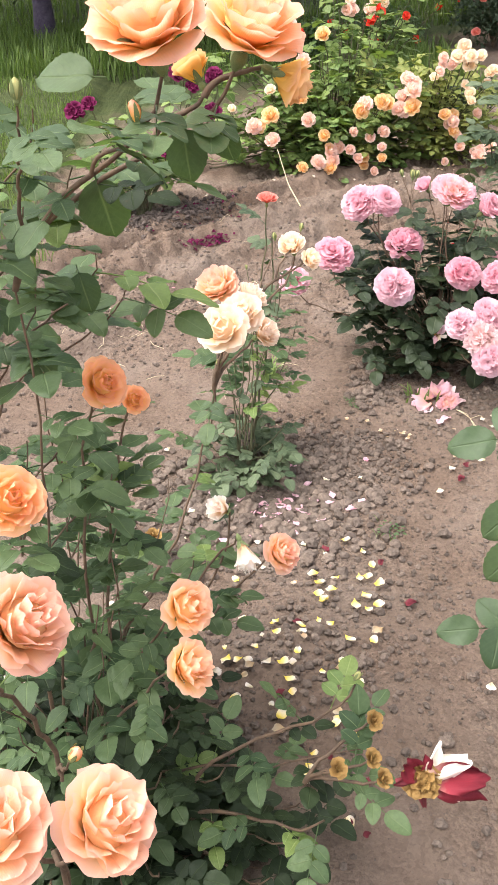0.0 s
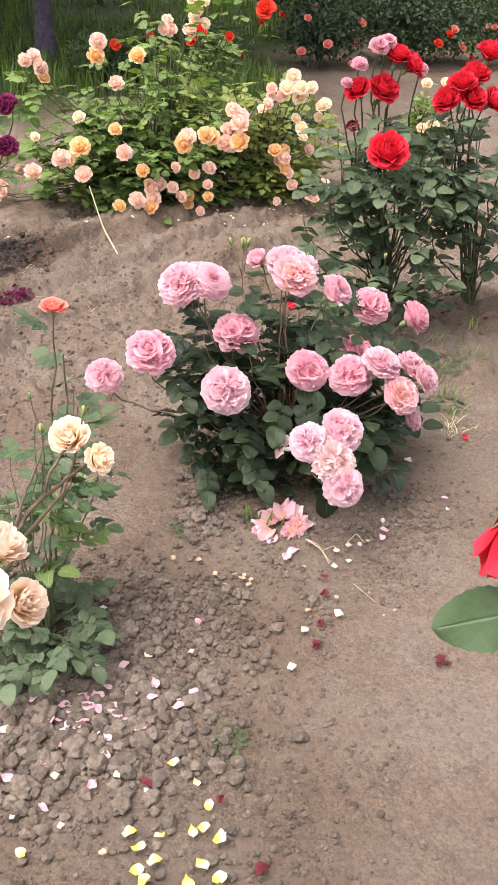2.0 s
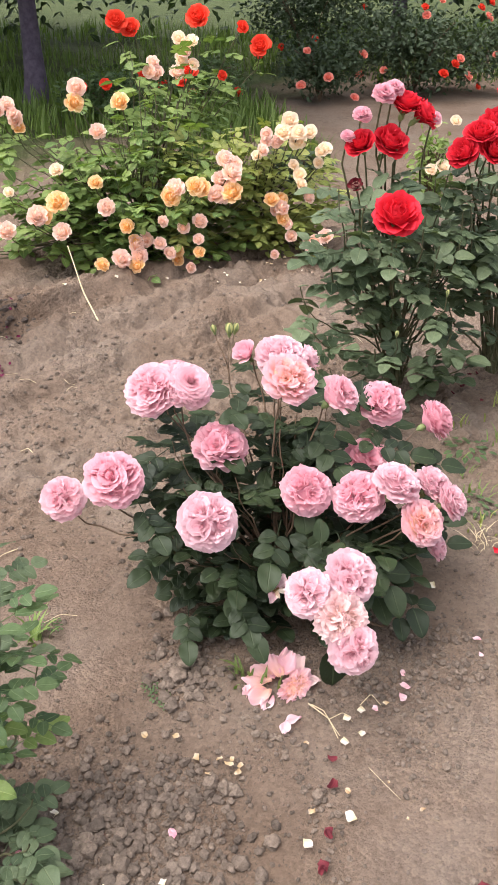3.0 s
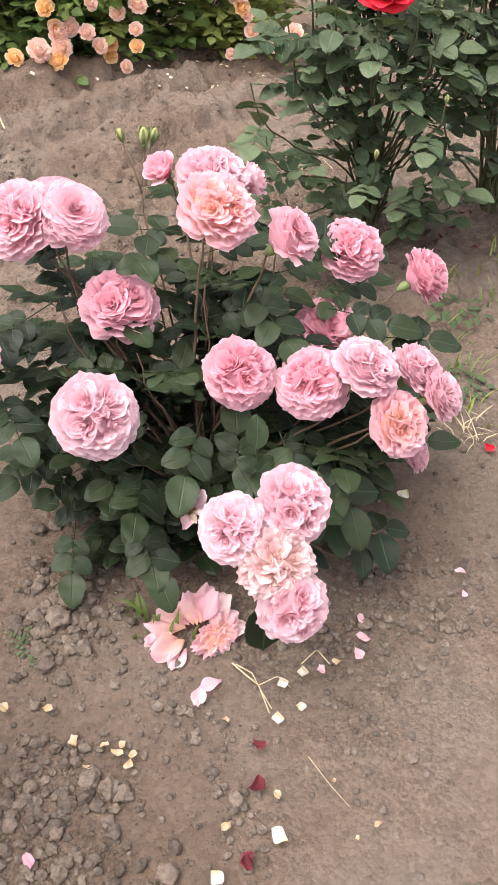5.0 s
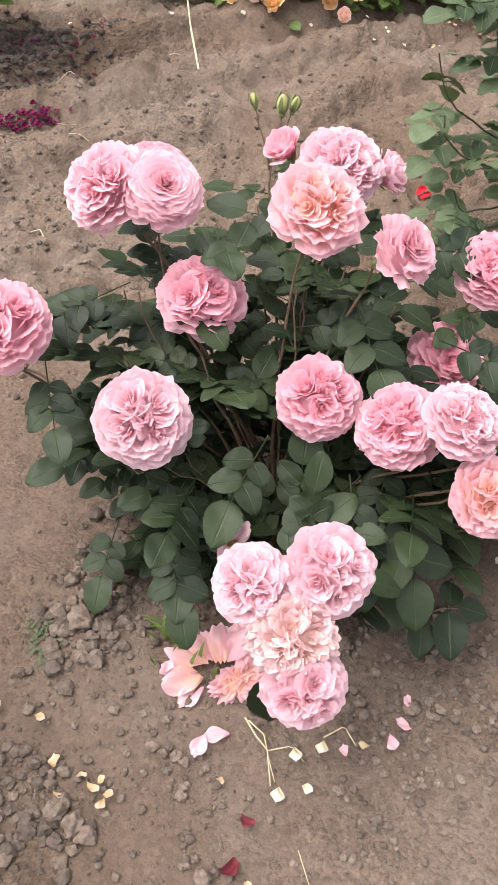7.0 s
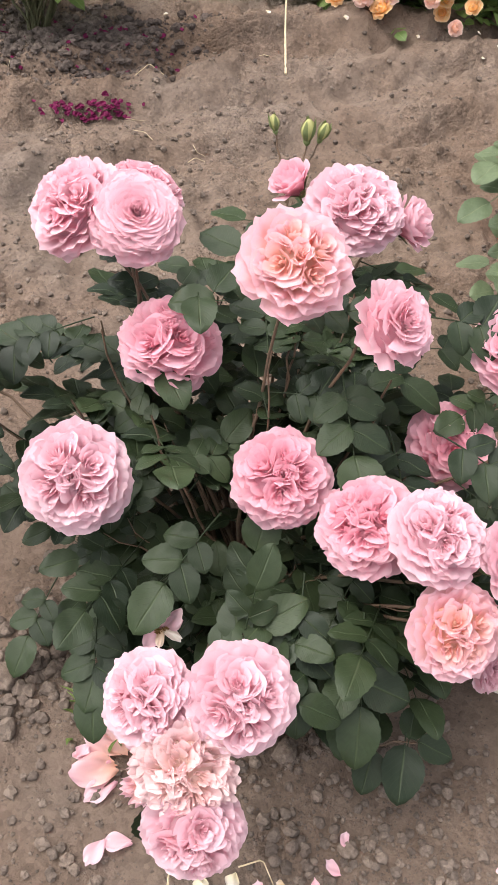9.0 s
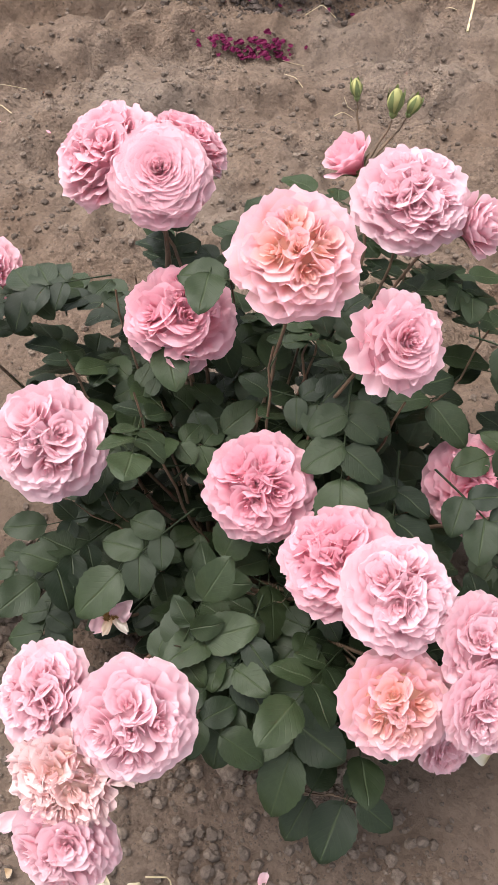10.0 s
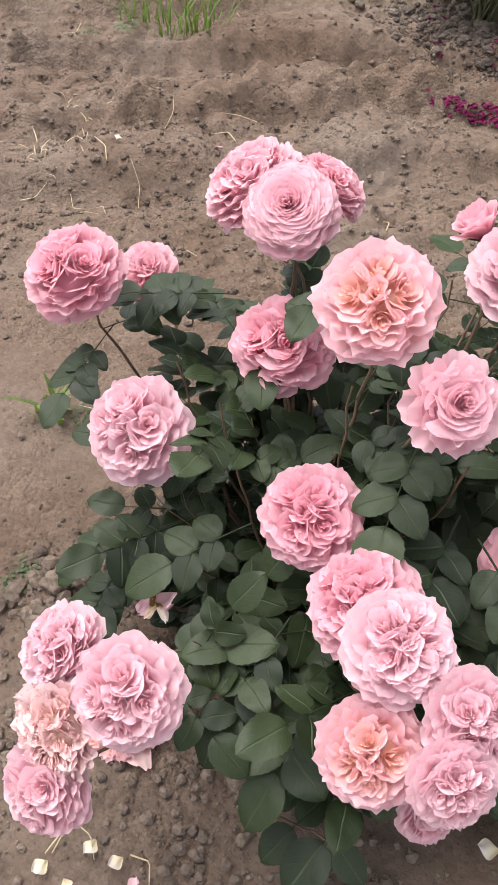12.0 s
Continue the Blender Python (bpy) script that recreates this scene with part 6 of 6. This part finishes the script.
def clod_shape(shape, r, g):
    v, f = shape
    q = v * (1 + np.array([0.42 * noise.noise(Vector(p) * 1.6 + Vector((g[0], g[1], g[2]))) + 0.16 * noise.noise(Vector(p) * 4.2 + Vector((g[2], g[0], g[1]))) + 0.09 * noise.noise(Vector(p) * 10.0 + Vector((g[1], g[2], g[0]))) for p in v])[:, None])
    return q * np.array([1.0, 0.8 + 0.3 * (g[0] % 1), 0.62 + 0.25 * (g[1] % 1)]) * r, f


rng = np.random.default_rng(5)
def rough_clod(shape):
    v, f = clod_shape(shape, 1.0, rng.uniform(0, 50, 3))
    return v * (1 + 0.07 * rng.normal(size=len(v)))[:, None], f


CRUMB_SHAPES = [rough_clod(ICO1) for _ in range(12)]
LUMP_SHAPES = [rough_clod(ICO2) for _ in range(12)]


def scatter(b, x, y, r):
    z = ground_height(x, y)
    for k in range(len(x)):
        v, f = (LUMP_SHAPES if r[k] > 0.0036 else CRUMB_SHAPES)[k % 12]
        a = rng.uniform(0, 6.28)
        c, s = math.cos(a), math.sin(a)
        q = np.stack([v[:, 0] * c - v[:, 1] * s, v[:, 0] * s + v[:, 1] * c, v[:, 2]], -1) * r[k] + (x[k], y[k], z[k] + 0.38 * r[k])
        b.shape(q, f)


def clod_field(name, mat, label, zones):
    b = Build()
    for cx, cy, sx, sy, n, r0, r1 in zones:
        x, y = rng.normal(cx, sx, n), rng.normal(cy, sy, n)
        scatter(b, x, y, 0.62 * (r0 + (r1 - r0) * rng.random(n) ** 7))
    return tagged(new(name, b.mesh(name, mat, False)), label, "soil crumbs", kind="stuff")


clod_field("soil_crumbs", CLOD, "loose grey crumbs and clods of hoed soil",
           ((-0.01, 1.53, 0.13, 0.12, 7500, 0.0030, 0.022), (0.16, 1.60, 0.10, 0.10, 1500, 0.002, 0.012), (0.10, 1.75, 0.12, 0.08, 1400, 0.002, 0.014), (0.06, 1.05, 0.14, 0.17, 2200, 0.002, 0.014), (0.30, 1.05, 0.16, 0.22, 1300, 0.0015, 0.010),
            (0.27, 1.99, 0.035, 0.06, 600, 0.002, 0.018), (0.27, 1.74, 0.045, 0.035, 480, 0.002, 0.015), (0.70, 1.97, 0.07, 0.06, 420, 0.002, 0.011), (0.45, 1.72, 0.025, 0.10, 260, 0.002, 0.010),
            (0.52, 1.95, 0.14, 0.06, 1300, 0.0015, 0.011), (0.68, 1.90, 0.10, 0.06, 700, 0.0015, 0.010), (0.36, 1.99, 0.06, 0.04, 400, 0.0015, 0.012), (0.70, 2.25, 0.14, 0.14, 700, 0.002, 0.011), (0.55, 1.72, 0.28, 0.22, 2200, 0.0008, 0.007), (0.80, 1.93, 0.07, 0.08, 450, 0.0015, 0.010), (0.62, 1.76, 0.05, 0.05, 300, 0.0015, 0.009), (0.40, 1.81, 0.03, 0.03, 120, 0.0015, 0.009), (0.22, 1.66, 0.07, 0.04, 500, 0.002, 0.012), (0.42, 1.45, 0.12, 0.12, 700, 0.001, 0.008), (0.30, 1.25, 0.08, 0.10, 900, 0.001, 0.009), (0.50, 2.7, 0.35, 0.25, 3600, 0.0018, 0.010),
            (-0.2, 2.8, 0.40, 0.35, 5200, 0.0018, 0.010), (0.3, 3.4, 0.5, 0.3, 3600, 0.002, 0.011), (-0.5, 2.5, 0.3, 0.3, 3600, 0.0018, 0.010), (-0.5, 1.6, 0.3, 0.4, 900, 0.003, 0.016), (0.6, 1.2, 0.2, 0.2, 400, 0.0015, 0.007)))
clod_field("mulch_crumbs", MULCH, "dark crumbly mulch under the plum rose", ((-0.40, 3.60, 0.13, 0.10, 4600, 0.005, 0.022), (-0.28, 3.60, 0.10, 0.06, 1400, 0.004, 0.016)))

big_shapes = []
for k in range(5):
    bb = Build()
    bb.shape(*clod_shape(ICO3, 0.88, rng.uniform(0, 50, 3)))
    big_shapes.append(bb.mesh("clod", CLOD))
cg = random.Random(14)
for k, (x, y, r) in enumerate(((0.02, 1.42, 0.022), (-0.03, 1.50, 0.024), (0.05, 1.38, 0.018), (-0.10, 1.42, 0.020), (0.08, 1.30, 0.016), (-0.06, 1.36, 0.018), (0.32, 1.735, 0.014), (0.30, 1.745, 0.013), (0.335, 1.728, 0.011),
                               (0.275, 1.965, 0.018), (0.29, 1.99, 0.015), (0.262, 1.985, 0.012), (0.41, 1.82, 0.008), (0.42, 1.815, 0.006), (0.583, 1.805, 0.007), (0.66, 1.905, 0.010), (0.68, 1.915, 0.007),
                               (0.455, 1.70, 0.010), (0.475, 1.665, 0.006), (0.66, 1.715, 0.008), (0.76, 1.90, 0.007), (0.78, 1.88, 0.009), (0.12, 1.06, 0.014), (0.08, 1.10, 0.016), (0.15, 1.02, 0.012), (0.26, 0.86, 0.012), (0.33, 1.0, 0.010),
                               (0.62, 2.02, 0.016), (0.58, 1.98, 0.012), (0.80, 2.52, 0.018), (0.86, 2.60, 0.014))):
    ob = tagged(new("soil_clod", big_shapes[k % 5]), "hard grey clod of dry soil", "clod", "soil clods")
    ob.matrix_world = Matrix.Translation(on_ground(x, y, 0.42 * r)) @ pose(0, 0, 0, 0, 0, cg.uniform(0, 360)) @ Matrix.Scale(r, 4)


# ---- straw, sticks, dry roots ----
def stalk(name, pts, r, label, category, group="", lift=0.004):
    g = random.Random(len(pts))
    p = np.array([[x, y, float(ground_height(x, y)) + lift + z] for x, y, z in pts])
    t = np.linspace(0, len(p) - 1, 10)
    q = np.stack([np.interp(t, range(len(p)), p[:, k]) for k in range(3)], -1)
    origin = q[0].copy()
    b = Build()
    b.tube(q - origin, np.linspace(r, r * 0.6, 10), 5)
    ob = tagged(new(name, b.mesh(name, STRAW)), label, category, group)
    ob.location = origin
    return ob


stalk("stick", ((0.183, 3.571, 0.0), (0.14, 3.72, 0.06), (0.10, 3.86, 0.12)), 0.003, "pale dry stick leaning on the ridge", "stick")
root_label = "dry straw-coloured root lying below the rose"
stalk("dry_root", ((0.478, 1.865, 0.012), (0.492, 1.845, 0.014), (0.505, 1.835, 0.01), (0.512, 1.800, 0.0)), 0.0012, root_label, "root", "dry roots")
stalk("dry_root", ((0.482, 1.862, 0.012), (0.500, 1.850, 0.012), (0.508, 1.825, 0.008), (0.516, 1.805, 0.0)), 0.001, root_label, "root", "dry roots")
stalk("dry_root", ((0.505, 1.835, 0.008), (0.53, 1.84, 0.014), (0.545, 1.832, 0.0)), 0.0008, root_label, "root", "dry roots")
stalk("dry_root", ((0.565, 1.86, 0.0), (0.585, 1.868, 0.015), (0.60, 1.855, 0.0)), 0.0009, root_label, "root", "dry roots")
stalk("twig", ((0.545, 1.74, 0.0), (0.56, 1.70, 0.004), (0.575, 1.675, 0.0)), 0.0005, "thin dry twig on the soil", "twig")
sg = random.Random(23)
for k in range(48):
    zone = ((-0.35, 2.55, 0.32, 0.28), (0.2, 3.1, 0.5, 0.3), (0.1, 3.3, 0.4, 0.2), (-0.45, 2.35, 0.25, 0.2))[(0, 3, 0, 1, 0, 2, 3)[k % 7]]
    x, y, a, l = sg.gauss(zone[0], zone[2]), sg.gauss(zone[1], zone[3]), sg.uniform(0, 6.3), sg.uniform(0.02, 0.075)
    stalk("straw", ((x, y, 0.0), (x + l * 0.5 * math.cos(a), y + l * 0.5 * math.sin(a), sg.uniform(0, 0.012)), (x + l * math.cos(a + 0.3), y + l * math.sin(a + 0.3), sg.uniform(0, 0.01))),
          sg.uniform(0.0005, 0.0011), "short bit of dry straw on the soil", "straw", "bits of straw")
